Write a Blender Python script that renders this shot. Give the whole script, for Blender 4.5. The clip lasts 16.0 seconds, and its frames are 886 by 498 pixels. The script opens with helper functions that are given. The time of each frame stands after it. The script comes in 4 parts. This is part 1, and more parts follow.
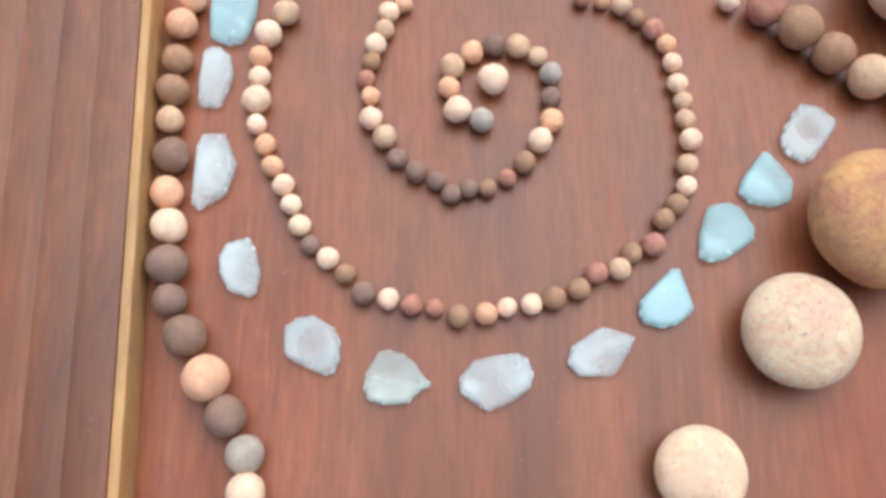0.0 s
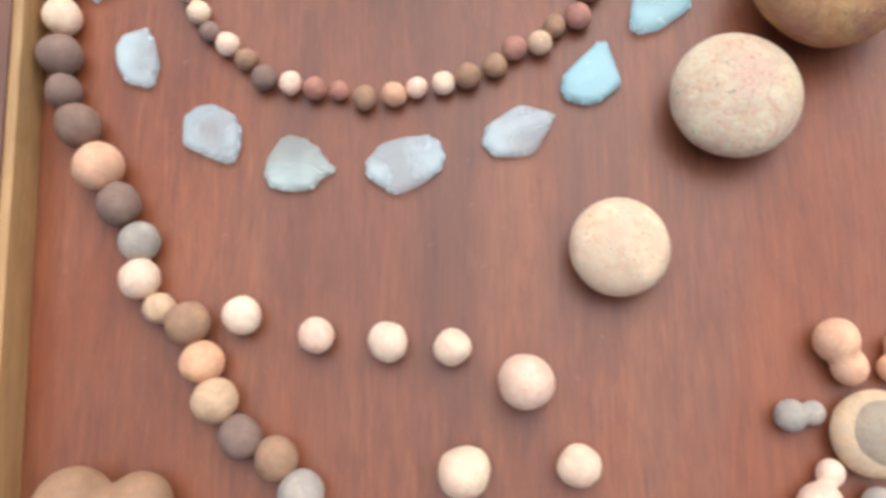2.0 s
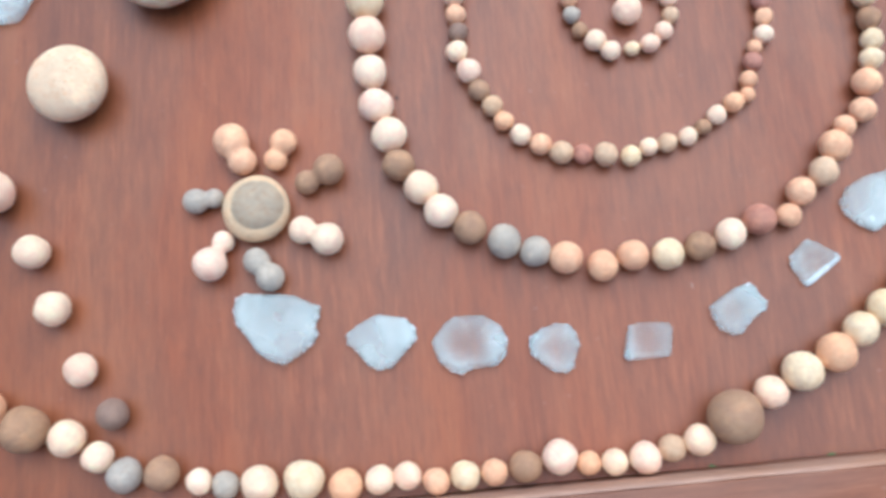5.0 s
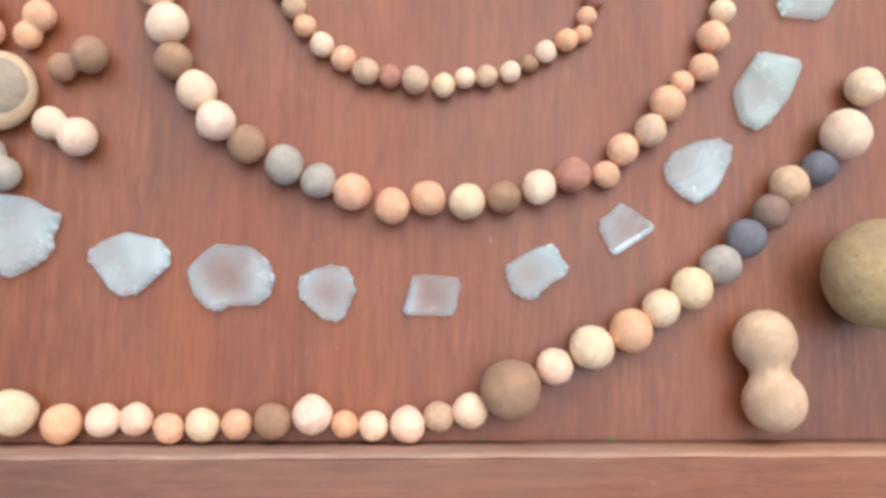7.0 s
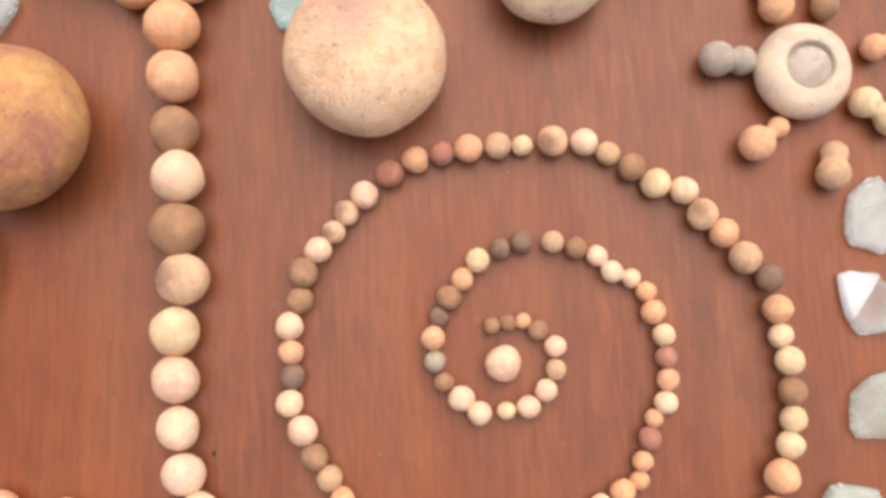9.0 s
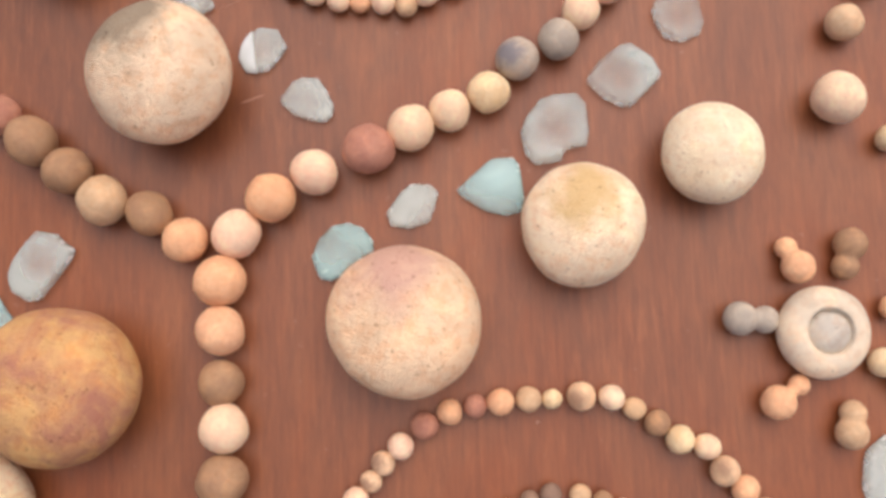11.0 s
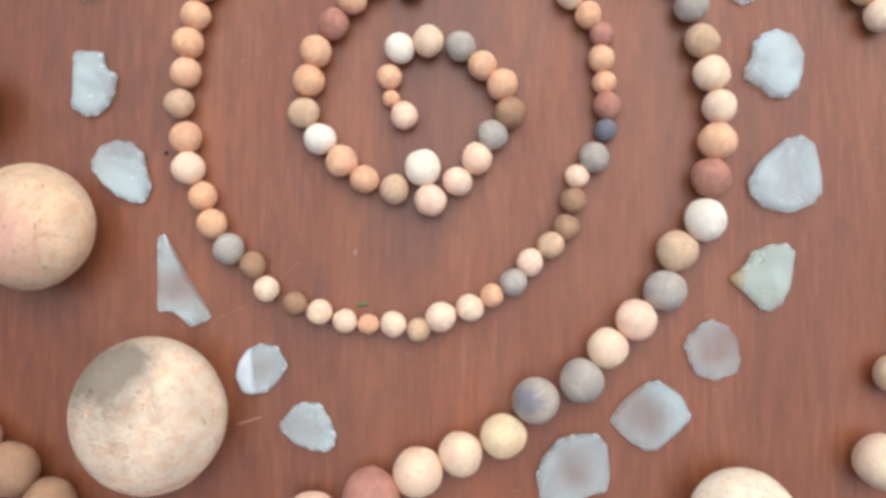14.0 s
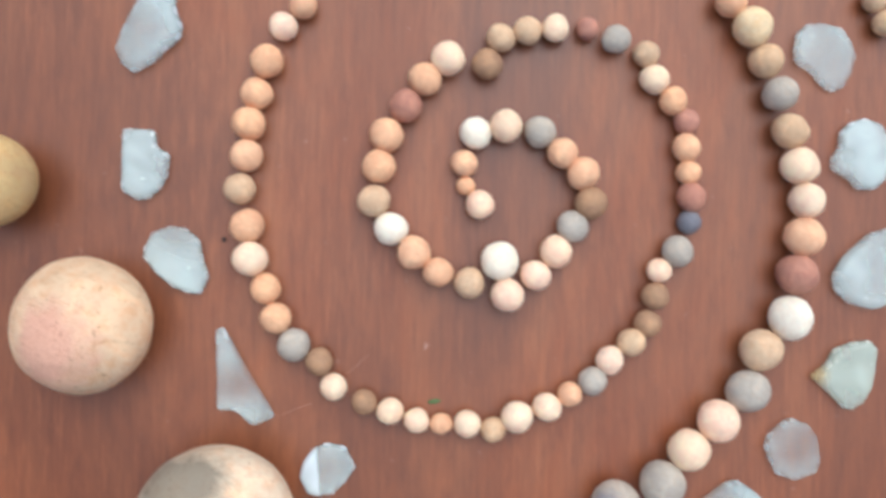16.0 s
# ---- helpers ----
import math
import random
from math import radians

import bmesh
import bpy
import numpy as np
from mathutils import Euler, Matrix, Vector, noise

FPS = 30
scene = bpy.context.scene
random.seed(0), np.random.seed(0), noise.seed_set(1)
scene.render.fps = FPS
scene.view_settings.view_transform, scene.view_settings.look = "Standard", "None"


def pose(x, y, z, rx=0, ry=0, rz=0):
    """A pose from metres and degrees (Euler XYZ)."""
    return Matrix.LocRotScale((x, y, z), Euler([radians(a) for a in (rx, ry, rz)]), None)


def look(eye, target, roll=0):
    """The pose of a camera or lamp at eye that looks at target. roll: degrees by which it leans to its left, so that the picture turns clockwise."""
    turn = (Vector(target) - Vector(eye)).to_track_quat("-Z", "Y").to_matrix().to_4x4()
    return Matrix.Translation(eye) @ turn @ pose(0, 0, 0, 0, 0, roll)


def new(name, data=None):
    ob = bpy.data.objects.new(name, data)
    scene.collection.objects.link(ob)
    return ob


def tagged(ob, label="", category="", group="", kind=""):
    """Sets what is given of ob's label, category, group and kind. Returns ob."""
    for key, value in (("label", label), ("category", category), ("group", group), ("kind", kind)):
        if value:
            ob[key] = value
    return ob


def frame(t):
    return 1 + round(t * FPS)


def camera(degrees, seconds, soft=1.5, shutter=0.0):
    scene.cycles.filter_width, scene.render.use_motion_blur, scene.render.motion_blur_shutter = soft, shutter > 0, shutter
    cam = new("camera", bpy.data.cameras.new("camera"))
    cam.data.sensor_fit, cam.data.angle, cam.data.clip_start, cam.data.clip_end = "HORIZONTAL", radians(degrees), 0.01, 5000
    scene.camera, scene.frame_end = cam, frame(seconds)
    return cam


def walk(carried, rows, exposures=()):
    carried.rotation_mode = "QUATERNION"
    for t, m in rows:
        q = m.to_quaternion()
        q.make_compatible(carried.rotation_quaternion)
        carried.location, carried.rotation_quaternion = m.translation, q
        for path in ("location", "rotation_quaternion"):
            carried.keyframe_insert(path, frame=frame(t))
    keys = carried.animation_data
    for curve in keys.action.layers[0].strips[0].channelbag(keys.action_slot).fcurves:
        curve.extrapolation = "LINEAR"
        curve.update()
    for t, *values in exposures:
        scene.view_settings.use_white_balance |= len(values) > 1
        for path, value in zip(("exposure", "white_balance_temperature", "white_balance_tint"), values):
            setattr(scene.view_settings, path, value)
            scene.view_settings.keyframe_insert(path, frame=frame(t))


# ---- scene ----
cam = camera(56.0, 16.0, soft=3.5, shutter=0.3)
PATH = [
    (0, 0.0012, -0.0013, 0.3471, 16.96, -1.21, 0.11),
    (0.5, 0.0073, -0.0249, 0.3456, 16.31, 0.70, 0.34),
    (1, 0.0127, -0.0454, 0.3298, 15.50, 1.58, 0.72),
    (1.5, 0.0304, -0.0536, 0.3195, 13.52, 4.24, 0.76),
    (2, 0.0603, -0.0572, 0.3082, 12.88, 2.98, -0.47),
    (2.5, 0.0782, -0.0637, 0.2948, 12.22, 1.34, -1.58),
    (3, 0.0963, -0.0924, 0.3246, 12.87, 2.34, -1.77),
    (3.5, 0.1557, -0.1272, 0.3532, 14.24, 3.87, -1.42),
    (4, 0.2094, -0.1552, 0.3627, 15.48, 3.64, -2.87),
    (4.5, 0.2428, -0.1451, 0.3674, 12.29, 4.89, -4.49),
    (5, 0.2899, -0.1571, 0.3590, 11.73, 3.47, -4.74),
    (7.3, 0.3473, -0.1473, 0.3037, 4.68, -3.19, 1.36),
    (7.5, 0.3336, -0.1358, 0.2980, 3.07, -3.40, -0.07),
    (8, 0.3300, -0.0684, 0.3118, 2.92, -3.81, -1.76),
    (8.5, 0.3315, 0.0118, 0.3289, 5.21, -3.21, -2.96),
    (9, 0.3452, 0.0340, 0.3137, 5.39, -0.11, -2.76),
    (9.5, 0.3565, 0.0603, 0.3196, 3.52, 2.47, -2.11),
    (9.7, 0.3536, 0.0765, 0.3197, 4.56, 2.03, -2.11),
    (11.8, 0.3398, 0.1347, 0.3455, 7.21, 0.54, -1.07),
    (12, 0.3447, 0.1391, 0.3431, 8.67, 1.44, -0.68),
    (12.5, 0.3445, 0.1798, 0.3394, 8.42, 1.85, -0.21),
    (13, 0.3428, 0.2188, 0.3313, 7.09, 1.56, 0.28),
    (13.5, 0.3396, 0.2563, 0.3194, 3.27, 1.20, 0.21),
    (14, 0.3419, 0.2800, 0.3235, 2.58, 1.16, 0.40),
    (14.5, 0.3447, 0.2878, 0.3234, 2.17, 1.55, 0.45),
    (15, 0.3479, 0.2928, 0.3220, 2.39, 2.08, 0.55),
    (15.5, 0.3474, 0.3072, 0.3119, 0.16, 2.04, 0.31),
    (16, 0.2978, 0.3292, 0.3093, 0.00, -1.69, 0.83),
]
# the clip's camera shifts its brightness and white balance on the way
EXPOSURES = [
    (0.0, 0.47, 5450, 11),
    (1.0, 0.42, 5450, 11),
    (2.5, 0.42, 5450, 9),
    (3.5, 0.49, 5150, 7),
    (5.0, 0.50, 4900, 5),
    (7.5, 0.42, 5750, 12),
    (9.0, 0.36, 6600, 19),
    (12.5, 0.11, 6350, 18),
    (13.5, 0.27, 6350, 19),
    (14.0, 0.25, 5450, 8),
    (16.0, 0.31, 5300, 6),
]
walk(cam, [(t, pose(x, y, z, rx, ry, rz)) for t, x, y, z, rx, ry, rz in PATH], exposures=EXPOSURES)

# world and sun
world = bpy.data.worlds.new("sky")
scene.world = world
world.use_nodes = True
wn = world.node_tree.nodes
sky = wn.new("ShaderNodeTexSky")
sky.sky_type = "NISHITA"
sky.sun_disc = False
SUN_DIR = Vector((0.16, 0.40, 0.90)).normalized()
sky.sun_elevation = math.asin(SUN_DIR.z)
sky.sun_rotation = math.atan2(SUN_DIR.x, SUN_DIR.y)
sky.dust_density = 4.0
sky.ozone_density = 0.6
wn["Background"].inputs["Strength"].default_value = 0.10
world.node_tree.links.new(sky.outputs[0], wn["Background"].inputs["Color"])
sun_data = bpy.data.lights.new("sun", "SUN")
sun_data.energy = 2.6
sun_data.angle = radians(88)
sun_data.color = (1.0, 0.88, 0.74)
sun_ob = new("sun", sun_data)
sun_ob.matrix_basis = look(SUN_DIR * 3, (0, 0, 0))


# ---- materials ----
class Mat:
    """A node material with short helpers."""

    def __init__(self, name, roughness=0.7, coat=0.0, specular=0.5):
        self.mat = bpy.data.materials.new(name)
        self.mat.use_nodes = True
        self.tree = self.mat.node_tree
        self.bsdf = self.tree.nodes["Principled BSDF"]
        self.bsdf.inputs["Roughness"].default_value = roughness
        self.bsdf.inputs["Specular IOR Level"].default_value = specular
        self.bsdf.inputs["Coat Weight"].default_value = coat
        self.coord = self.node("ShaderNodeTexCoord")
        self.info = self.node("ShaderNodeObjectInfo")

    def node(self, kind, **values):
        n = self.tree.nodes.new(kind)
        for key, value in values.items():
            n.inputs[key].default_value = value
        return n

    def link(self, a, b):
        self.tree.links.new(a, b)

    def mapped(self, scale=(1, 1, 1), random_shift=False):
        m = self.node("ShaderNodeMapping")
        m.inputs["Scale"].default_value = scale
        self.link(self.coord.outputs["Object"], m.inputs["Vector"])
        if random_shift:
            mul = self.node("ShaderNodeMath")
            mul.operation = "MULTIPLY"
            mul.inputs[1].default_value = 40.0
            self.link(self.info.outputs["Random"], mul.inputs[0])
            self.link(mul.outputs[0], m.inputs["Location"])
        return m.outputs["Vector"]

    def noise(self, vector, scale, detail=4.0, rough=0.55, distort=0.0):
        n = self.node("ShaderNodeTexNoise", Scale=scale, Detail=detail, Roughness=rough, Distortion=distort)
        self.link(vector, n.inputs["Vector"])
        return n.outputs["Fac"]

    def ramp(self, fac, stops):
        r = self.node("ShaderNodeValToRGB")
        while len(r.color_ramp.elements) < len(stops):
            r.color_ramp.elements.new(0.5)
        for e, (at, colour) in zip(r.color_ramp.elements, stops):
            e.position, e.color = at, (*colour, 1)
        self.link(fac, r.inputs["Fac"])
        return r.outputs["Color"]

    def mix(self, fac, a, b, blend="MIX"):
        m = self.node("ShaderNodeMix")
        m.data_type, m.blend_type = "RGBA", blend
        sockets = [s for s in m.inputs if s.enabled]
        for value, socket in zip((fac, a, b), sockets):
            if isinstance(value, (int, float)):
                socket.default_value = value
            elif isinstance(value, tuple):
                socket.default_value = (*value, 1)
            else:
                self.link(value, socket)
        return [s for s in m.outputs if s.enabled][0]

    def bump(self, height, strength, distance):
        b = self.node("ShaderNodeBump", Strength=strength, Distance=distance)
        self.link(height, b.inputs["Height"])
        self.link(b.outputs["Normal"], self.bsdf.inputs["Normal"])

    def colour(self, socket):
        self.link(socket, self.bsdf.inputs["Base Color"])


def scaled(c, k):
    return tuple(min(1.0, v * k) for v in c)


# first colour, second colour in patches, words
STONE = {
    "c": ((0.95, 0.75, 0.52), (0.88, 0.57, 0.39), "cream"),
    "w": ((0.95, 0.89, 0.71), (0.90, 0.75, 0.58), "off-white"),
    "y": ((0.86, 0.70, 0.45), (0.76, 0.53, 0.28), "yellowish cream"),
    "o": ((0.86, 0.53, 0.31), (0.72, 0.37, 0.21), "orange tan"),
    "p": ((0.96, 0.71, 0.51), (0.88, 0.52, 0.35), "pinkish cream"),
    "t": ((0.70, 0.51, 0.32), (0.57, 0.36, 0.21), "tan"),
    "b": ((0.44, 0.275, 0.155), (0.33, 0.19, 0.115), "brown"),
    "r": ((0.52, 0.265, 0.185), (0.38, 0.165, 0.12), "reddish brown"),
    "d": ((0.30, 0.205, 0.15), (0.235, 0.15, 0.108), "dark brown"),
    "g": ((0.50, 0.455, 0.375), (0.39, 0.345, 0.29), "grey"),
    "k": ((0.21, 0.21, 0.23), (0.15, 0.15, 0.175), "dark slate grey"),
    "v": ((0.50, 0.42, 0.28), (0.42, 0.33, 0.20), "olive tan"),
    "x": ((0.78, 0.56, 0.36), (0.34, 0.20, 0.13), "half brown, half cream"),
    "h": ((0.50, 0.445, 0.37), (0.20, 0.20, 0.23), "grey and slate"),
}


def stone_material(name, base, stain=None, veins=0.35, spot=None, reach=0.6, cracks=0.0, rough=0.0):
    """Matt sandstone: mottled at two scales, gritty, each stone a little different. Coordinates are those of a stone of radius one."""
    m = Mat(name, roughness=0.70, specular=0.32)
    v = m.mapped((1, 1, 1), random_shift=True)
    big = m.noise(v, 1.1, 3, 0.6, 0.6)
    fine = m.noise(v, 5.5, 6, 0.7)
    grit = m.noise(v, 26.0, 3, 0.6)
    tone = m.ramp(big, [(0.30, scaled(base, 0.84)), (0.5, base), (0.68, (min(1, base[0] * 1.2), min(1, base[1] * 1.16), min(1, base[2] * 1.1)))])
    blush = m.ramp(fine, [(0.38, (0.90, 0.62, 0.44)), (0.55, (1, 1, 1)), (0.70, (1.0, 0.98, 0.92))])
    col = m.mix(veins, tone, blush, "MULTIPLY")
    if stain:
        patchy = m.noise(v, 1.5, 7, 0.66, 0.5)
        where = m.ramp(patchy, [(0.42, (0, 0, 0)), (0.66, (0.8, 0.8, 0.8))])
        if spot:
            away = m.node("ShaderNodeVectorMath")
            away.operation = "DISTANCE"
            m.link(m.coord.outputs["Object"], away.inputs[0])
            away.inputs[1].default_value = spot
            ragged = m.node("ShaderNodeMath")
            ragged.operation = "MULTIPLY_ADD"
            m.link(patchy, ragged.inputs[0])
            ragged.inputs[1].default_value = 0.9
            nearer = m.node("ShaderNodeMath")
            nearer.operation = "MULTIPLY"
            nearer.inputs[1].default_value = 0.6
            m.link(away.outputs["Value"], nearer.inputs[0])
            m.link(nearer.outputs[0], ragged.inputs[2])
            where = m.ramp(ragged.outputs[0], [(min(0.7, 0.42 + reach * 0.36), (0.86, 0.86, 0.86)), (min(0.99, 0.45 + reach * 0.85), (0, 0, 0))])
        col = m.mix(where, col, stain)
    spread = m.ramp(m.info.outputs["Random"], [(0.0, (0.94, 0.92, 0.90)), (0.35, (1.0, 0.96, 0.88)), (0.7, (1.0, 1.0, 1.0)), (1.0, (1.0, 0.96, 0.91))])
    col = m.mix(0.9, col, spread, "MULTIPLY")
    specks = m.ramp(m.noise(v, 9.0, 3, 0.5), [(0.28, (0.45, 0.36, 0.30)), (0.33, (1, 1, 1))])
    col = m.mix(0.6, col, specks, "MULTIPLY")
    height = m.mix(0.5, fine, grit)
    if cracks:
        bent = m.node("ShaderNodeVectorMath")
        bent.operation = "MULTIPLY_ADD"
        wavy = m.node("ShaderNodeTexNoise", Scale=2.2, Detail=4.0)
        m.link(v, wavy.inputs["Vector"])
        m.link(wavy.outputs["Color"], bent.inputs[0])
        bent.inputs[1].default_value = (0.7, 0.7, 0.7)
        m.link(v, bent.inputs[2])
        cells = m.node("ShaderNodeTexVoronoi", Scale=1.7)
        cells.feature = "DISTANCE_TO_EDGE"
        m.link(bent.outputs[0], cells.inputs["Vector"])
        broken = m.noise(v, 2.6, 3, 0.6)
        line = m.ramp(cells.outputs["Distance"], [(0.0, (0.55, 0.42, 0.33)), (0.035, (1, 1, 1))])
        col = m.mix(m.ramp(broken, [(0.45, (0, 0, 0)), (0.62, (cracks,) * 3)]), col, m.mix(1.0, col, line, "MULTIPLY"))
        pits = m.ramp(m.noise(v, 13.0, 2, 0.5), [(0.27, (0.42, 0.31, 0.24)), (0.34, (1, 1, 1))])
        col = m.mix(0.5, col, pits, "MULTIPLY")
    if rough:
        flaky = m.noise(v, 11.0, 6, 0.75, 1.4)
        col = m.mix(rough, col, m.ramp(flaky, [(0.36, (0.84, 0.52, 0.38)), (0.45, (1.0, 0.88, 0.76)), (0.56, (1, 1, 1))]), "MULTIPLY")
        height = m.mix(0.6, height, flaky)
    m.colour(col)
    m.bump(height, 0.32 + 0.4 * rough, 0.06)
    return m.mat


STONES = {code: stone_material("stone_" + words.replace(" ", "_").replace(",", ""), base, stain=second, spot=(-0.75, 0.2, 0.6) if code in "xh" else None, reach=0.62)
          for code, (base, second, words) in STONE.items()}


def wood_material(name, dark, mid, light, roughness, coat, stripes, along="y", fibre=0.35):
    """Stained board with long grain, fine fibres, dust and uneven stain."""
    m = Mat(name, roughness=roughness, coat=coat, specular=0.46)
    m.bsdf.inputs["Coat Roughness"].default_value = 0.18
    lay = (lambda k: (1, k, 1)) if along == "y" else (lambda k: (k, 1, 1))
    broad = m.noise(m.mapped(lay(0.12)), 24.0, 6, 0.72, 1.2)
    pores = m.noise(m.mapped(lay(0.07)), 520.0, 4, 0.65)
    flow = m.noise(m.mapped(lay(0.35)), 9.0, 6, 0.65, 0.8)
    blotch = m.noise(m.mapped(), 16.0, 6, 0.65, 0.5)
    col = m.ramp(broad, [(0.28, dark), (0.5, mid), (0.72, light)])
    col = m.mix(stripes, mid, col)
    col = m.mix(fibre, col, m.ramp(pores, [(0.28, (0.62, 0.56, 0.54)), (0.58, (1, 1, 1))]), "MULTIPLY")
    col = m.mix(0.9, col, m.ramp(flow, [(0.34, (0.64, 0.64, 0.70)), (0.5, (1, 1, 1)), (0.64, (1.06, 0.88, 0.66))]), "MULTIPLY")
    col = m.mix(0.45, col, m.ramp(blotch, [(0.30, (0.76, 0.70, 0.68)), (0.6, (1, 1, 1))]), "MULTIPLY")
    mottle = m.noise(m.mapped(lay(0.25)), 190.0, 5, 0.7, 0.3)
    col = m.mix(0.65, col, m.ramp(mottle, [(0.30, (0.74, 0.68, 0.70)), (0.52, (1, 1, 1)), (0.70, (1.0, 0.93, 0.86))]), "MULTIPLY")
    dust = m.ramp(m.noise(m.mapped(), 210.0, 2, 0.5), [(0.70, (0, 0, 0)), (0.80, (0.12, 0.12, 0.12))])
    col = m.mix(dust, col, (0.55, 0.42, 0.36))
    streak = m.ramp(m.noise(m.mapped(lay(0.10)), 330.0, 4, 0.7, 0.2), [(0.50, (0, 0, 0)), (0.74, (0.34, 0.34, 0.34))])
    patch = m.ramp(m.noise(m.mapped(lay(0.5)), 13.0, 5, 0.65, 0.6), [(0.40, (0.15, 0.15, 0.15)), (0.62, (1, 1, 1))])
    col = m.mix(m.mix(1.0, streak, patch, "MULTIPLY"), col, scaled(light, 1.5))
    col = m.mix(0.5, col, m.ramp(m.info.outputs["Random"], [(0.0, (0.84, 0.82, 0.80)), (1.0, (1, 1, 1))]), "MULTIPLY")
    m.colour(col)
    m.link(m.ramp(flow, [(0.3, (roughness * 0.85,) * 3), (0.7, (min(1, roughness * 1.2),) * 3)]), m.bsdf.inputs["Roughness"])
    m.bump(pores, 0.15, 0.0004)
    return m.mat


BOARD = wood_material("stained_board", (0.165, 0.051, 0.018), (0.228, 0.072, 0.0245), (0.290, 0.103, 0.037), 0.40, 0.0, 0.95, "y", 0.5)
VARNISH = wood_material("varnished_plank", (0.125, 0.040, 0.012), (0.19, 0.064, 0.020), (0.26, 0.096, 0.033), 0.36, 0.12, 1.0, "y", 0.6)
RIM = wood_material("worn_rim", (0.19, 0.072, 0.036), (0.235, 0.096, 0.048), (0.29, 0.128, 0.066), 0.55, 0.0, 0.8, along="x")
# near-black tones stand for the shadow beyond the side plank
SHADE_SLAB = wood_material("shade_dark_slab", (0.030, 0.016, 0.010), (0.045, 0.025, 0.015), (0.065, 0.037, 0.022), 0.6, 0.0, 0.9)
PINE = wood_material("raw_pine_edge", (0.42, 0.24, 0.085), (0.55, 0.33, 0.12), (0.64, 0.42, 0.18), 0.6, 0.0, 0.9)
# worn wood, with the rounded edge's highlight painted into its lighter colour
RIM_EDGE = wood_material("worn_highlight_edge_wood", (0.34, 0.19, 0.12), (0.43, 0.26, 0.17), (0.50, 0.33, 0.23), 0.6, 0.0, 0.9, along="x")


def glass_material(name, tint, clear, roughness, body_weight, clear_core=False, tip=None):
    """Tumbled glass: frosted skin with fine scratches over a tinted body, a little clearer in patches."""
    m = Mat(name, roughness=roughness, specular=0.5)
    m.bsdf.inputs["IOR"].default_value = 1.45
    v = m.mapped((1, 1, 1), random_shift=True)
    body = m.noise(v, 38.0, 2, 0.5, 0.3)
    cloud = m.noise(v, 160.0, 4, 0.6, 0.4)
    scratch = m.noise(m.mapped((1, 0.12, 1), random_shift=True), 900.0, 2, 0.5)
    col = m.ramp(body, [(0.3, scaled(tint, 0.93)), (0.5, tint), (0.7, scaled(tint, 1.06))])
    col = m.mix(0.45, col, m.ramp(cloud, [(0.35, (0.93, 0.94, 0.95)), (0.6, (1, 1, 1))]), "MULTIPLY")
    if tip:
        off = m.node("ShaderNodeVectorMath")
        off.operation = "DISTANCE"
        m.link(m.coord.outputs["Object"], off.inputs[0])
        off.inputs[1].default_value = tip
        near = m.node("ShaderNodeMapRange")
        near.inputs["From Min"].default_value = 0.0045
        near.inputs["From Max"].default_value = 0.0085
        near.inputs["To Min"].default_value = 0.85
        near.inputs["To Max"].default_value = 0.0
        m.link(off.outputs["Value"], near.inputs["Value"])
        col = m.mix(near.outputs["Result"], col, (0.72, 0.52, 0.20))
    m.colour(col)
    m.bsdf.inputs["Transmission Weight"].default_value = clear
    m.link(m.ramp(cloud, [(0.3, (roughness * 0.9,) * 3), (0.7, (min(1, roughness * 1.15),) * 3)]), m.bsdf.inputs["Roughness"])
    weight = m.ramp(body, [(0.34, (body_weight * 0.65,) * 3), (0.66, (min(1, body_weight * 1.3),) * 3)])
    if clear_core:
        # a piece is more opaque towards its rim and clearer over its middle
        away = m.node("ShaderNodeVectorMath")
        away.operation = "LENGTH"
        m.link(m.coord.outputs["Object"], away.inputs[0])
        ragged = m.node("ShaderNodeMath")
        ragged.operation = "MULTIPLY_ADD"
        m.link(body, ragged.inputs[0])
        ragged.inputs[1].default_value = 0.012
        m.link(away.outputs["Value"], ragged.inputs[2])
        core = m.node("ShaderNodeMapRange")
        core.inputs["From Min"].default_value = 0.009
        core.inputs["From Max"].default_value = 0.018
        core.inputs["To Min"].default_value = 0.45
        core.inputs["To Max"].default_value = 1.2
        m.link(ragged.outputs[0], core.inputs["Value"])
        weight = m.mix(1.0, weight, core.outputs["Result"], "MULTIPLY")
    m.link(weight, m.bsdf.inputs["Alpha"])
    m.bump(scratch, 0.03, 0.0001)
    return m.mat


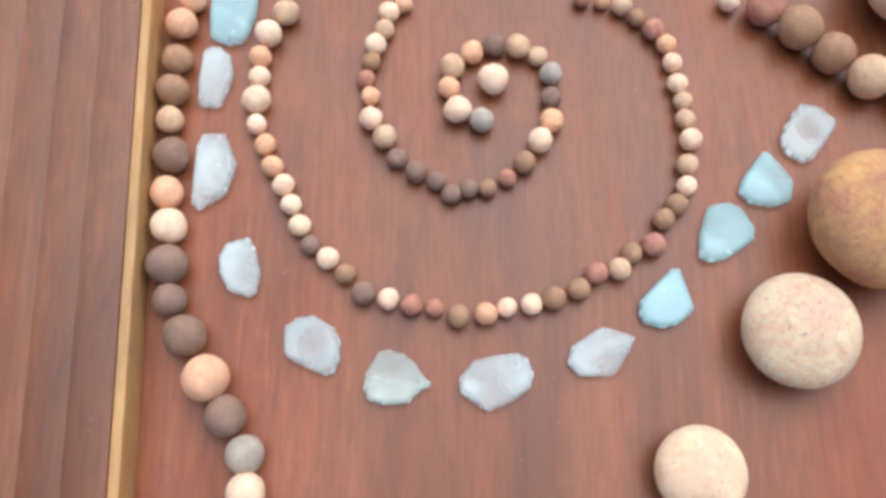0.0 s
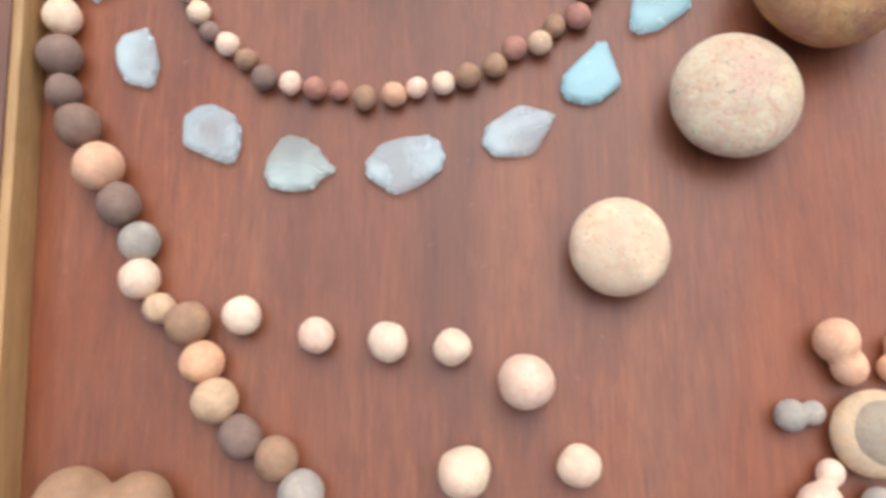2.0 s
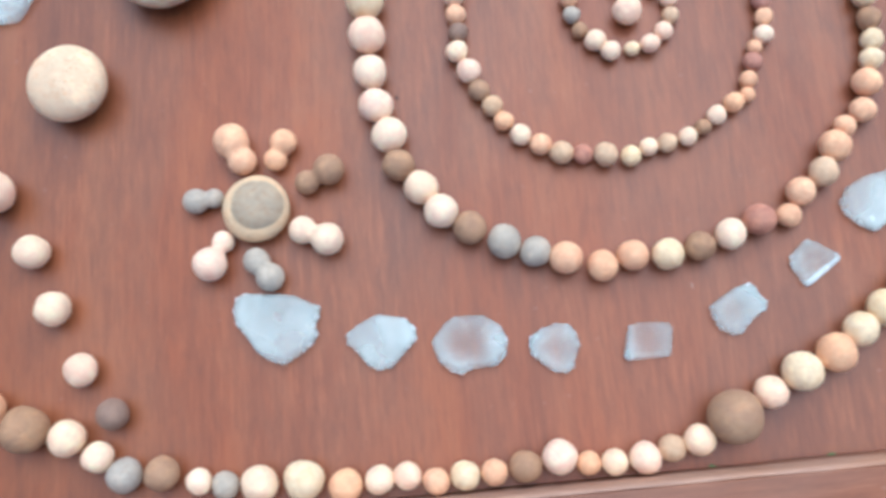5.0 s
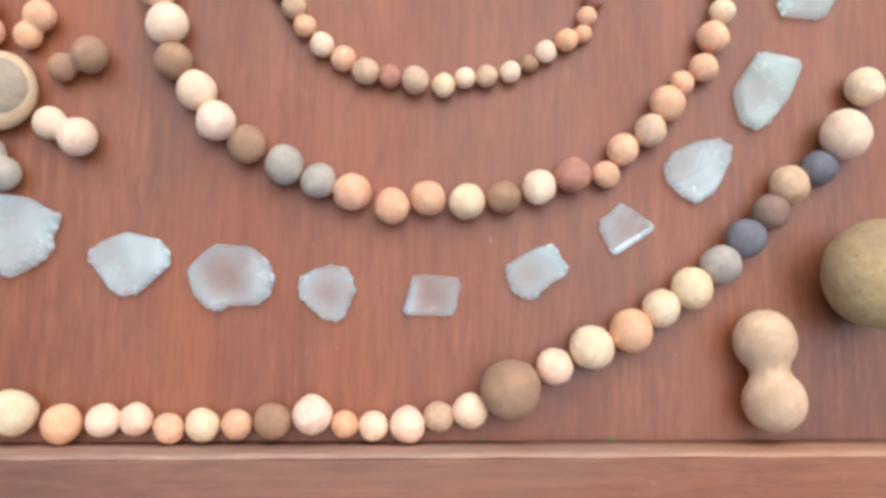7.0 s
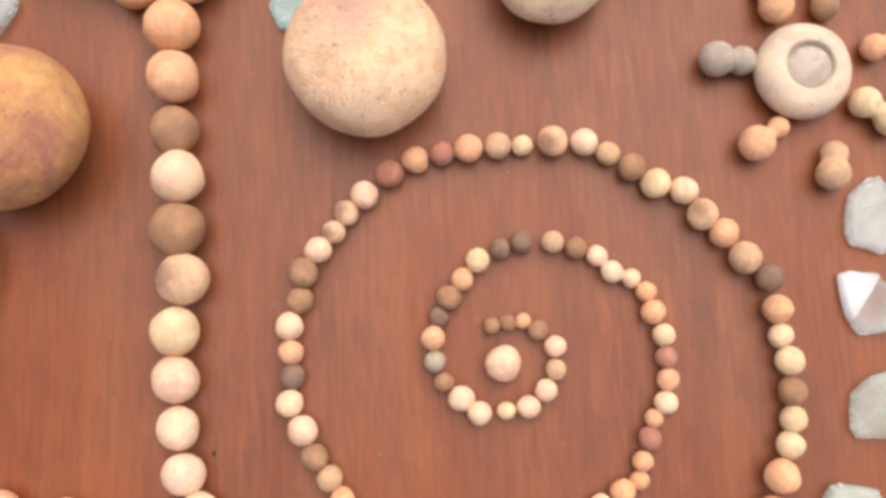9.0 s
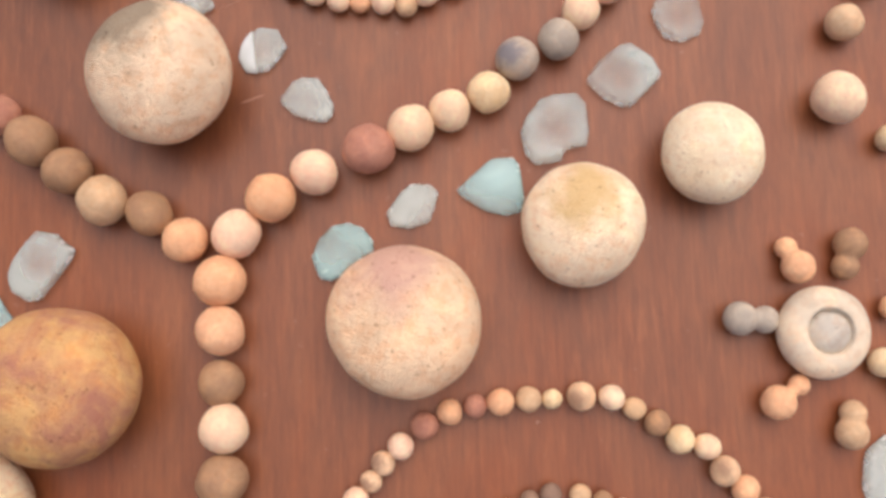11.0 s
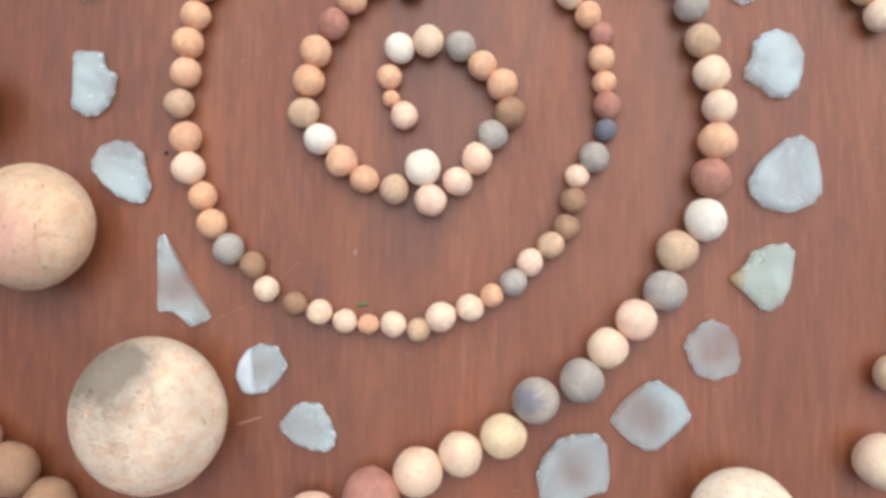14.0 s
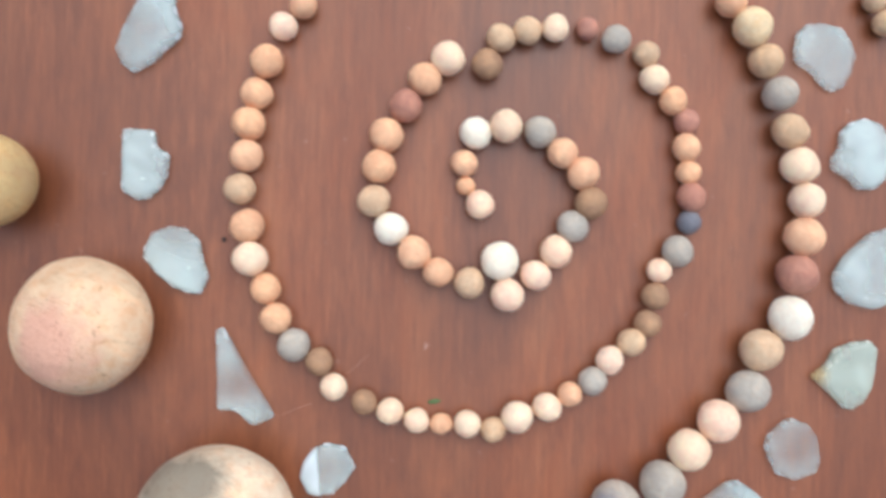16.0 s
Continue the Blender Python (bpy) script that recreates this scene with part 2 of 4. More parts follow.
# body, worn edge tinted lighter as painted glow of light passing through, words
GLASS = {
    "a": (glass_material("aqua_sea_glass", (0.53, 0.82, 0.80), 0.30, 0.24, 0.50), glass_material("aqua_worn_glow_edge", (0.72, 0.97, 0.96), 0.25, 0.34, 0.68), "frosted pale aqua"),
    "s": (glass_material("sage_sea_glass", (0.71, 0.84, 0.73), 0.30, 0.24, 0.47), glass_material("sage_worn_glow_edge", (0.84, 0.97, 0.86), 0.25, 0.34, 0.64), "frosted pale green"),
    "y": (glass_material("yellow_tipped_glass", (0.70, 0.80, 0.66), 0.32, 0.24, 0.46, False, (-0.0155, 0.0, 0.002)), glass_material("yellow_tipped_edge", (0.86, 0.96, 0.82), 0.25, 0.34, 0.62, False, (-0.0155, 0.0, 0.002)), "frosted pale green, yellow-tipped"),
    "c": (glass_material("white_sea_glass", (0.75, 0.86, 0.80), 0.30, 0.24, 0.48), glass_material("white_worn_glow_edge", (0.88, 0.98, 0.94), 0.25, 0.34, 0.70), "frosted white"),
    "k": (glass_material("clear_glass", (0.74, 0.87, 0.82), 0.48, 0.10, 0.38, True), glass_material("clear_worn_glow_edge", (0.88, 0.99, 0.95), 0.30, 0.24, 0.60), "scratched clear"),
}


# ---- builders ----
def part(name, bm, material, parent=None, label="", smooth=True):
    me = bpy.data.meshes.new(name)
    bm.to_mesh(me)
    bm.free()
    me.materials.append(material)
    if smooth:
        for p in me.polygons:
            p.use_smooth = True
    ob = new(name, me)
    ob.parent = parent
    if label:
        ob["label"] = label
    return ob


def lumpy(bm, amount, scale, seed):
    """Pushes the points of a shape in and out by smooth noise."""
    for v in bm.verts:
        p = v.co * scale + Vector((seed * 7.3, seed * 3.1, seed * 5.7))
        v.co *= 1 + amount * noise.noise(p) + 0.3 * amount * noise.noise(p * 2.7)


def slab(bm, x0, x1, y0, y1, z0, z1, bevel):
    made = bmesh.ops.create_cube(bm, size=1.0)["verts"]
    for v in made:
        v.co = Vector((x0 if v.co.x < 0 else x1, y0 if v.co.y < 0 else y1, z0 if v.co.z < 0 else z1))
    if bevel:
        bmesh.ops.bevel(bm, geom=list({e for v in made for e in v.link_edges}), offset=bevel, segments=3, affect="EDGES", profile=0.6)


# ---- the table top ----
# an added slab closes the gap; its dark colour is the shadow there
bm = bmesh.new()
slab(bm, -0.75, 1.45, -0.80, 1.20, -0.055, -0.018, 0.004)
tagged(part("tabletop", bm, SHADE_SLAB, smooth=False), "added slab under the board, coloured dark for the shadow beyond the plank", "tabletop", kind="structure")
bm = bmesh.new()
slab(bm, -0.14, 0.80, -0.24, 0.70, -0.018, 0.0, 0)
board = tagged(part("board", bm, BOARD, smooth=False), "reddish brown stained wooden board with fine vertical grain", "board", kind="structure")

RIM_H = 0.020
# the raised varnished side planks; their inner edge runs slightly askew
side = new("side_plank")
side.matrix_basis = pose(-0.1135, 0.0, 0.0, 0, 0, 2.58)
tagged(side, "glossy varnished reddish wood plank with a raw pine inner edge", "plank", kind="structure")
for k in range(4):
    bm = bmesh.new()
    slab(bm, -0.0044 - 0.0168 * (k + 1), -0.0044 - 0.0168 * k - 0.00005, -0.19, 0.62, 0.0005, RIM_H, 0.0001)
    part("plank", bm, VARNISH, side)
bm = bmesh.new()
slab(bm, -0.0043, 0.0, -0.19, 0.62, 0.0003, RIM_H - 0.0008, 0.0005)
part("edge_strip", bm, PINE, side, "raw yellow pine edge strip")

rim = new("front_rim")
rim.matrix_basis = pose(0.0, -0.1882, 0.0, 0, 0, 0.9)
tagged(rim, "worn reddish brown wooden rim along the board", "rim", kind="structure")
bm = bmesh.new()
slab(bm, -0.12, 0.80, -0.09, -0.0042, 0.0004, RIM_H, 0.0012)
part("plank", bm, RIM, rim)
bm = bmesh.new()
# the worn inner edge leans outwards and rounds over into the plank
bevelled = [(0.0, 0.0003), (-0.0012, 0.0090), (-0.0022, RIM_H - 0.0025), (-0.0030, RIM_H - 0.0008), (-0.0042, RIM_H - 0.0004), (-0.0042, 0.0003)]
spans = [-0.12 + 0.92 * k / 60 for k in range(61)]
rows = [[bm.verts.new((x, y + 0.0005 * noise.noise(Vector((x * 30, z * 60, 3.0))), z)) for y, z in bevelled] for x in spans]
for p, q in zip(rows, rows[1:]):
    for k in range(len(bevelled)):
        n = (k + 1) % len(bevelled)
        bm.faces.new((p[k], p[n], q[n], q[k]))
bm.faces.new(rows[0])
bm.faces.new(list(reversed(rows[-1])))
bmesh.ops.recalc_face_normals(bm, faces=bm.faces[:])
part("edge_strip", bm, RIM_EDGE, rim, "worn edge of the rim, coloured lighter for its highlight")

# ---- round stones laid in rows and spirals ----
BEAD_MESHES = {}
SHAPES = 8


def bead_mesh(code, n):
    if (code, n) not in BEAD_MESHES:
        bm = bmesh.new()
        bmesh.ops.create_icosphere(bm, subdivisions=3, radius=1.0)
        lumpy(bm, 0.10, 0.9, n + 1)
        me = bpy.data.meshes.new("stone_bead")
        bm.to_mesh(me)
        bm.free()
        me.materials.append(STONES[code])
        for p in me.polygons:
            p.use_smooth = True
        BEAD_MESHES[code, n] = me
    return BEAD_MESHES[code, n]


ROW_WORDS = {
    "spiral_a": "in a spiral", "spiral_b": "in a spiral", "spiral_c": "in a large spiral",
    "border_left": "beside the varnished plank", "border_bottom": "along the front rim",
    "border_right": "in the outer row", "border_top": "in a row",
    "stem": "in a heavy row", "arm_left": "in a forked row", "arm_right": "in a curved row",
    "lone": "lying apart",
}
BEADS = random.Random(4)


def bead(row, x, y, r, code):
    n = BEADS.randrange(SHAPES)
    ob = new("stone_bead", bead_mesh(code, n))
    turn = Euler((BEADS.uniform(0, 6.28), BEADS.uniform(0, 6.28), BEADS.uniform(0, 6.28))).to_matrix()
    if code in "xh":
        turn = Euler((0.2, 0.3, BEADS.uniform(-0.6, 0.6))).to_matrix()
    drop = min((turn @ v.co).z for v in ob.data.vertices)
    s = r * 1.0
    ob.matrix_basis = Matrix.Translation((x, y, -drop * s)) @ turn.to_4x4() @ Matrix.Diagonal((s, s, s, 1))
    tagged(ob, f"round {STONE[code][2]} sandstone pebble {ROW_WORDS[row]}", "pebble", row.replace("_", " ") + " of round stones")


row = "spiral_a"
bead(row, 0.0308, 0.1837, 0.0071, "c")
bead(row, 0.0255, 0.1637, 0.0056, "g")
bead(row, 0.0149, 0.1687, 0.0063, "c")
bead(row, 0.0109, 0.1800, 0.0051, "o")
bead(row, 0.0122, 0.1903, 0.0059, "t")
bead(row, 0.0214, 0.1982, 0.0054, "o")
bead(row, 0.0316, 0.2022, 0.0054, "d")
bead(row, 0.0428, 0.2013, 0.0057, "t")
bead(row, 0.0520, 0.1967, 0.0046, "t")
bead(row, 0.0576, 0.1876, 0.0054, "g")
bead(row, 0.0575, 0.1758, 0.0048, "d")
bead(row, 0.0572, 0.1638, 0.0055, "o")
bead(row, 0.0515, 0.1539, 0.0058, "c")
bead(row, 0.0445, 0.1436, 0.0052, "b")
bead(row, 0.0365, 0.1365, 0.0042, "r")
bead(row, 0.0277, 0.1316, 0.0042, "b")
bead(row, 0.0196, 0.1313, 0.0045, "d")
bead(row, 0.0119, 0.1284, 0.0045, "d")
bead(row, 0.0054, 0.1344, 0.0045, "d")
bead(row, -0.0037, 0.1388, 0.0050, "d")
bead(row, -0.0123, 0.1453, 0.0047, "d")
bead(row, -0.0178, 0.1549, 0.0055, "t")
bead(row, -0.0242, 0.1641, 0.0053, "p")
bead(row, -0.0248, 0.1754, 0.0046, "o")
bead(row, -0.0271, 0.1843, 0.0043, "r")
bead(row, -0.0250, 0.1934, 0.0044, "b")
bead(row, -0.0231, 0.2020, 0.0051, "c")
bead(row, -0.0193, 0.2103, 0.0047, "t")
bead(row, -0.0175, 0.2191, 0.0049, "c")
bead(row, -0.0105, 0.2239, 0.0042, "o")
bead(row, 0.0926, 0.2246, 0.0049, "t")
bead(row, 0.0998, 0.2183, 0.0044, "b")
bead(row, 0.1069, 0.2116, 0.0051, "r")
bead(row, 0.1123, 0.2042, 0.0046, "o")
bead(row, 0.1145, 0.1945, 0.0046, "p")
bead(row, 0.1161, 0.1837, 0.0048, "c")
bead(row, 0.1178, 0.1746, 0.0045, "t")
bead(row, 0.1181, 0.1657, 0.0047, "t")
bead(row, 0.1194, 0.1554, 0.0052, "p")
bead(row, 0.1172, 0.1434, 0.0049, "t")
bead(row, 0.1160, 0.1333, 0.0046, "c")
bead(row, 0.1112, 0.1245, 0.0049, "b")
bead(row, 0.1047, 0.1175, 0.0048, "b")
bead(row, 0.0993, 0.1057, 0.0053, "r")
bead(row, 0.0898, 0.1020, 0.0046, "b")
bead(row, 0.0839, 0.0948, 0.0050, "t")
bead(row, 0.0738, 0.0928, 0.0050, "r")
bead(row, 0.0661, 0.0859, 0.0048, "b")
bead(row, 0.0553, 0.0816, 0.0052, "b")
bead(row, 0.0457, 0.0791, 0.0047, "c")
bead(row, 0.0353, 0.0777, 0.0043, "p")
bead(row, 0.0264, 0.0748, 0.0050, "o")
bead(row, 0.0148, 0.0738, 0.0050, "b")
bead(row, 0.0046, 0.0773, 0.0040, "r")
bead(row, -0.0049, 0.0784, 0.0047, "r")
bead(row, -0.0148, 0.0810, 0.0047, "p")
bead(row, -0.0253, 0.0833, 0.0052, "d")
bead(row, -0.0331, 0.0920, 0.0045, "b")
bead(row, -0.0409, 0.0987, 0.0048, "c")
bead(row, -0.0489, 0.1047, 0.0043, "d")
bead(row, -0.0536, 0.1133, 0.0048, "c")
bead(row, -0.0579, 0.1229, 0.0046, "c")
bead(row, -0.0619, 0.1320, 0.0049, "p")
bead(row, -0.0671, 0.1407, 0.0049, "o")
bead(row, -0.0709, 0.1509, 0.0049, "o")
bead(row, -0.0753, 0.1608, 0.0047, "p")
bead(row, -0.0762, 0.1723, 0.0065, "c")
bead(row, -0.0755, 0.1843, 0.0050, "c")
bead(row, -0.0758, 0.1942, 0.0053, "o")
bead(row, -0.0726, 0.2062, 0.0063, "c")
bead(row, -0.0653, 0.2175, 0.0061, "t")
row = "border_left"
bead(row, -0.1089, 0.2234, 0.0063, "o")
bead(row, -0.1127, 0.2101, 0.0073, "o")
bead(row, -0.1130, 0.1917, 0.0069, "b")
bead(row, -0.1134, 0.1759, 0.0074, "b")
bead(row, -0.1136, 0.1620, 0.0063, "t")
bead(row, -0.1108, 0.1443, 0.0079, "d")
bead(row, -0.1114, 0.1269, 0.0073, "o")
bead(row, -0.1087, 0.1116, 0.0077, "c")
bead(row, -0.1076, 0.0944, 0.0087, "d")
bead(row, -0.1054, 0.0793, 0.0072, "d")
bead(row, -0.0973, 0.0640, 0.0088, "d")
bead(row, -0.0871, 0.0463, 0.0097, "o")
bead(row, -0.0784, 0.0315, 0.0085, "d")
bead(row, -0.0700, 0.0170, 0.0078, "g")
bead(row, -0.0685, 0.0022, 0.0078, "c")
bead(row, -0.0609, -0.0084, 0.0061, "t")
bead(row, -0.0490, -0.0148, 0.0082, "b")
bead(row, -0.0432, -0.0289, 0.0080, "o")
bead(row, -0.0374, -0.0428, 0.0083, "t")
bead(row, -0.0278, -0.0554, 0.0080, "d")
bead(row, -0.0141, -0.0630, 0.0080, "b")
bead(row, -0.0050, -0.0750, 0.0083, "g")
bead(row, 0.0049, -0.0853, 0.0058, "o")
bead(row, 0.0123, -0.0943, 0.0071, "c")
bead(row, 0.0265, -0.0980, 0.0073, "t")
bead(row, 0.0375, -0.1080, 0.0077, "g")
bead(row, 0.0480, -0.1167, 0.0065, "b")
bead(row, 0.0605, -0.1248, 0.0085, "c")
row = "border_bottom"
bead(row, 0.0736, -0.1345, 0.0087, "o")
bead(row, 0.0920, -0.1440, 0.0102, "b")
bead(row, 0.1094, -0.1490, 0.0080, "c")
bead(row, 0.1220, -0.1580, 0.0067, "c")
bead(row, 0.1339, -0.1663, 0.0074, "g")
bead(row, 0.1501, -0.1669, 0.0074, "b")
bead(row, 0.1648, -0.1713, 0.0056, "c")
bead(row, 0.1762, -0.1736, 0.0059, "g")
bead(row, 0.1910, -0.1740, 0.0077, "c")
bead(row, 0.2098, -0.1738, 0.0084, "y")
bead(row, 0.2267, -0.1776, 0.0072, "o")
bead(row, 0.2407, -0.1764, 0.0061, "c")
bead(row, 0.2522, -0.1756, 0.0060, "p")
bead(row, 0.2637, -0.1789, 0.0056, "o")
bead(row, 0.2761, -0.1774, 0.0062, "y")
bead(row, 0.2880, -0.1771, 0.0057, "o")
bead(row, 0.3008, -0.1760, 0.0067, "b")
bead(row, 0.3150, -0.1731, 0.0073, "p")
bead(row, 0.3267, -0.1766, 0.0051, "o")
bead(row, 0.3371, -0.1770, 0.0056, "c")
bead(row, 0.3495, -0.1763, 0.0066, "p")
bead(row, 0.3608, -0.1735, 0.0056, "t")
bead(row, 0.3721, -0.1710, 0.0065, "c")
bead(row, 0.3864, -0.1631, 0.0109, "b")
bead(row, 0.4032, -0.1546, 0.0070, "p")
bead(row, 0.4168, -0.1471, 0.0082, "y")
bead(row, 0.4316, -0.1407, 0.0081, "o")
bead(row, 0.4433, -0.1324, 0.0073, "y")
bead(row, 0.4549, -0.1244, 0.0079, "y")
bead(row, 0.4663, -0.1154, 0.0075, "g")
bead(row, 0.4758, -0.1050, 0.0075, "k")
bead(row, 0.4861, -0.0946, 0.0071, "d")
bead(row, 0.4936, -0.0841, 0.0077, "t")
bead(row, 0.5061, -0.0767, 0.0069, "k")
bead(row, 0.5152, -0.0642, 0.0099, "c")
bead(row, 0.5252, -0.0441, 0.0074, "y")
row = "border_right"
bead(row, 0.5179, 0.2694, 0.0075, "y")
bead(row, 0.5046, 0.2488, 0.0075, "t")
bead(row, 0.4978, 0.2166, 0.0104, "c")
bead(row, 0.5193, 0.2005, 0.0056, "y")
bead(row, 0.5173, 0.2938, 0.0060, "p")
bead(row, 0.5195, 0.3171, 0.0061, "y")
bead(row, 0.4965, 0.3951, 0.0060, "y")
bead(row, 0.5018, 0.3849, 0.0062, "c")
bead(row, 0.4658, 0.4242, 0.0047, "t")
bead(row, 0.4705, 0.4154, 0.0051, "t")
row = "spiral_a"
bead(row, 0.0741, 0.2285, 0.0042, "r")
bead(row, 0.0836, 0.2273, 0.0039, "o")
row = "border_top"
bead(row, 0.1440, 0.2276, 0.0051, "c")
row = "stem"
bead(row, 0.2497, 0.1512, 0.0102, "o")
bead(row, 0.2498, 0.1318, 0.0098, "o")
bead(row, 0.2496, 0.1116, 0.0091, "b")
bead(row, 0.2508, 0.0942, 0.0097, "c")
bead(row, 0.2502, 0.0743, 0.0102, "b")
bead(row, 0.2519, 0.0561, 0.0096, "x")
bead(row, 0.2485, 0.0372, 0.0090, "y")
bead(row, 0.2481, 0.0202, 0.0086, "p")
bead(row, 0.2485, 0.0024, 0.0078, "c")
bead(row, 0.2501, -0.0142, 0.0077, "p")
bead(row, 0.2549, -0.0282, 0.0079, "c")
bead(row, 0.2581, -0.0426, 0.0073, "b")
bead(row, 0.2671, -0.0540, 0.0076, "c")
bead(row, 0.2752, -0.0658, 0.0077, "c")
bead(row, 0.2871, -0.0740, 0.0072, "b")
bead(row, 0.3013, -0.0815, 0.0074, "g")
bead(row, 0.3142, -0.0872, 0.0067, "g")
bead(row, 0.3269, -0.0914, 0.0072, "o")
bead(row, 0.3419, -0.0960, 0.0068, "o")
bead(row, 0.3552, -0.0926, 0.0067, "o")
bead(row, 0.3700, -0.0938, 0.0068, "y")
bead(row, 0.3837, -0.0915, 0.0065, "b")
bead(row, 0.3971, -0.0873, 0.0067, "c")
bead(row, 0.4099, -0.0822, 0.0069, "r")
bead(row, 0.4232, -0.0813, 0.0053, "o")
bead(row, 0.4295, -0.0718, 0.0062, "o")
bead(row, 0.4402, -0.0641, 0.0065, "t")
bead(row, 0.4469, -0.0530, 0.0070, "o")
bead(row, 0.4536, -0.0439, 0.0048, "o")
bead(row, 0.4618, -0.0378, 0.0058, "o")
bead(row, 0.4658, -0.0256, 0.0064, "o")
bead(row, 0.4701, -0.0147, 0.0052, "y")
bead(row, 0.4723, -0.0054, 0.0050, "y")
bead(row, 0.4725, 0.0046, 0.0054, "b")
bead(row, 0.4723, 0.0158, 0.0054, "y")
bead(row, 0.4702, 0.0249, 0.0046, "c")
row = "spiral_b"
bead(row, 0.4694, 0.0348, 0.0056, "o")
bead(row, 0.4675, 0.0465, 0.0054, "d")
bead(row, 0.4591, 0.0544, 0.0061, "t")
bead(row, 0.4519, 0.0640, 0.0055, "o")
bead(row, 0.4445, 0.0714, 0.0058, "x")
bead(row, 0.4383, 0.0807, 0.0052, "c")
bead(row, 0.4280, 0.0839, 0.0056, "y")
bead(row, 0.4195, 0.0904, 0.0052, "b")
bead(row, 0.4110, 0.0962, 0.0046, "t")
bead(row, 0.4022, 0.1008, 0.0053, "c")
bead(row, 0.3902, 0.1018, 0.0057, "x")
bead(row, 0.3790, 0.1010, 0.0040, "y")
bead(row, 0.3696, 0.1011, 0.0051, "t")
bead(row, 0.3584, 0.1004, 0.0055, "o")
bead(row, 0.3485, 0.0992, 0.0047, "r")
bead(row, 0.3384, 0.0971, 0.0051, "o")
bead(row, 0.3284, 0.0924, 0.0055, "r")
bead(row, 0.3190, 0.0847, 0.0053, "p")
bead(row, 0.3118, 0.0784, 0.0048, "x")
bead(row, 0.3069, 0.0714, 0.0044, "x")
bead(row, 0.3009, 0.0649, 0.0052, "p")
bead(row, 0.2951, 0.0565, 0.0058, "b")
bead(row, 0.2934, 0.0466, 0.0050, "b")
bead(row, 0.2894, 0.0372, 0.0053, "c")
bead(row, 0.2895, 0.0276, 0.0047, "o")
bead(row, 0.2898, 0.0188, 0.0047, "d")
bead(row, 0.2884, 0.0092, 0.0051, "c")
bead(row, 0.2930, -0.0007, 0.0056, "p")
bead(row, 0.2970, -0.0108, 0.0050, "b")
bead(row, 0.3020, -0.0184, 0.0048, "t")
bead(row, 0.3066, -0.0260, 0.0045, "o")
bead(row, 0.3134, -0.0336, 0.0049, "c")
bead(row, 0.3217, -0.0388, 0.0049, "o")
bead(row, 0.3305, -0.0436, 0.0052, "t")
bead(row, 0.3396, -0.0451, 0.0046, "r")
bead(row, 0.3496, -0.0466, 0.0054, "t")
bead(row, 0.3604, -0.0481, 0.0046, "y")
bead(row, 0.3685, -0.0447, 0.0042, "c")
bead(row, 0.3769, -0.0437, 0.0044, "t")
bead(row, 0.3862, -0.0416, 0.0042, "c")
bead(row, 0.3935, -0.0379, 0.0038, "b")
bead(row, 0.3999, -0.0331, 0.0044, "c")
bead(row, 0.4081, -0.0283, 0.0046, "o")
bead(row, 0.4147, -0.0248, 0.0036, "o")
bead(row, 0.4162, -0.0179, 0.0040, "o")
bead(row, 0.4194, -0.0100, 0.0044, "r")
bead(row, 0.4214, -0.0028, 0.0036, "o")
bead(row, 0.4262, 0.0027, 0.0044, "c")
bead(row, 0.4275, 0.0110, 0.0042, "o")
bead(row, 0.4276, 0.0190, 0.0042, "r")
bead(row, 0.4271, 0.0273, 0.0043, "y")
bead(row, 0.4239, 0.0360, 0.0047, "o")
bead(row, 0.4218, 0.0437, 0.0039, "o")
bead(row, 0.4167, 0.0489, 0.0037, "c")
bead(row, 0.4096, 0.0517, 0.0044, "c")
bead(row, 0.4044, 0.0578, 0.0040, "p")
bead(row, 0.3969, 0.0611, 0.0042, "b")
bead(row, 0.3883, 0.0638, 0.0042, "t")
bead(row, 0.3766, 0.0645, 0.0044, "d")
bead(row, 0.3685, 0.0622, 0.0040, "d")
bead(row, 0.3597, 0.0583, 0.0046, "y")
bead(row, 0.3538, 0.0516, 0.0042, "o")
bead(row, 0.3485, 0.0450, 0.0048, "b")
bead(row, 0.3444, 0.0380, 0.0038, "d")
bead(row, 0.3418, 0.0303, 0.0046, "o")
bead(row, 0.3424, 0.0217, 0.0041, "g")
bead(row, 0.3452, 0.0140, 0.0037, "b")
bead(row, 0.3513, 0.0078, 0.0049, "c")
bead(row, 0.3578, 0.0021, 0.0045, "c")
bead(row, 0.3676, 0.0025, 0.0035, "y")
bead(row, 0.3757, 0.0036, 0.0045, "p")
bead(row, 0.3826, 0.0093, 0.0043, "p")
bead(row, 0.3866, 0.0167, 0.0039, "t")
bead(row, 0.3868, 0.0251, 0.0041, "p")
bead(row, 0.3809, 0.0313, 0.0039, "b")
bead(row, 0.3756, 0.0350, 0.0031, "o")
bead(row, 0.3699, 0.0346, 0.0033, "b")
bead(row, 0.3639, 0.0337, 0.0033, "b")
bead(row, 0.3672, 0.0200, 0.0066, "p")
row = "arm_left"
bead(row, 0.2354, 0.1680, 0.0091, "o")
bead(row, 0.2213, 0.1796, 0.0093, "b")
bead(row, 0.2028, 0.1854, 0.0100, "t")
bead(row, 0.1880, 0.1977, 0.0096, "b")
bead(row, 0.1740, 0.2106, 0.0102, "b")
bead(row, 0.1598, 0.2221, 0.0088, "r")
row = "arm_right"
bead(row, 0.2561, 0.1701, 0.0099, "p")
bead(row, 0.2703, 0.1839, 0.0102, "o")
bead(row, 0.2876, 0.1939, 0.0095, "p")
bead(row, 0.3095, 0.2022, 0.0104, "r")
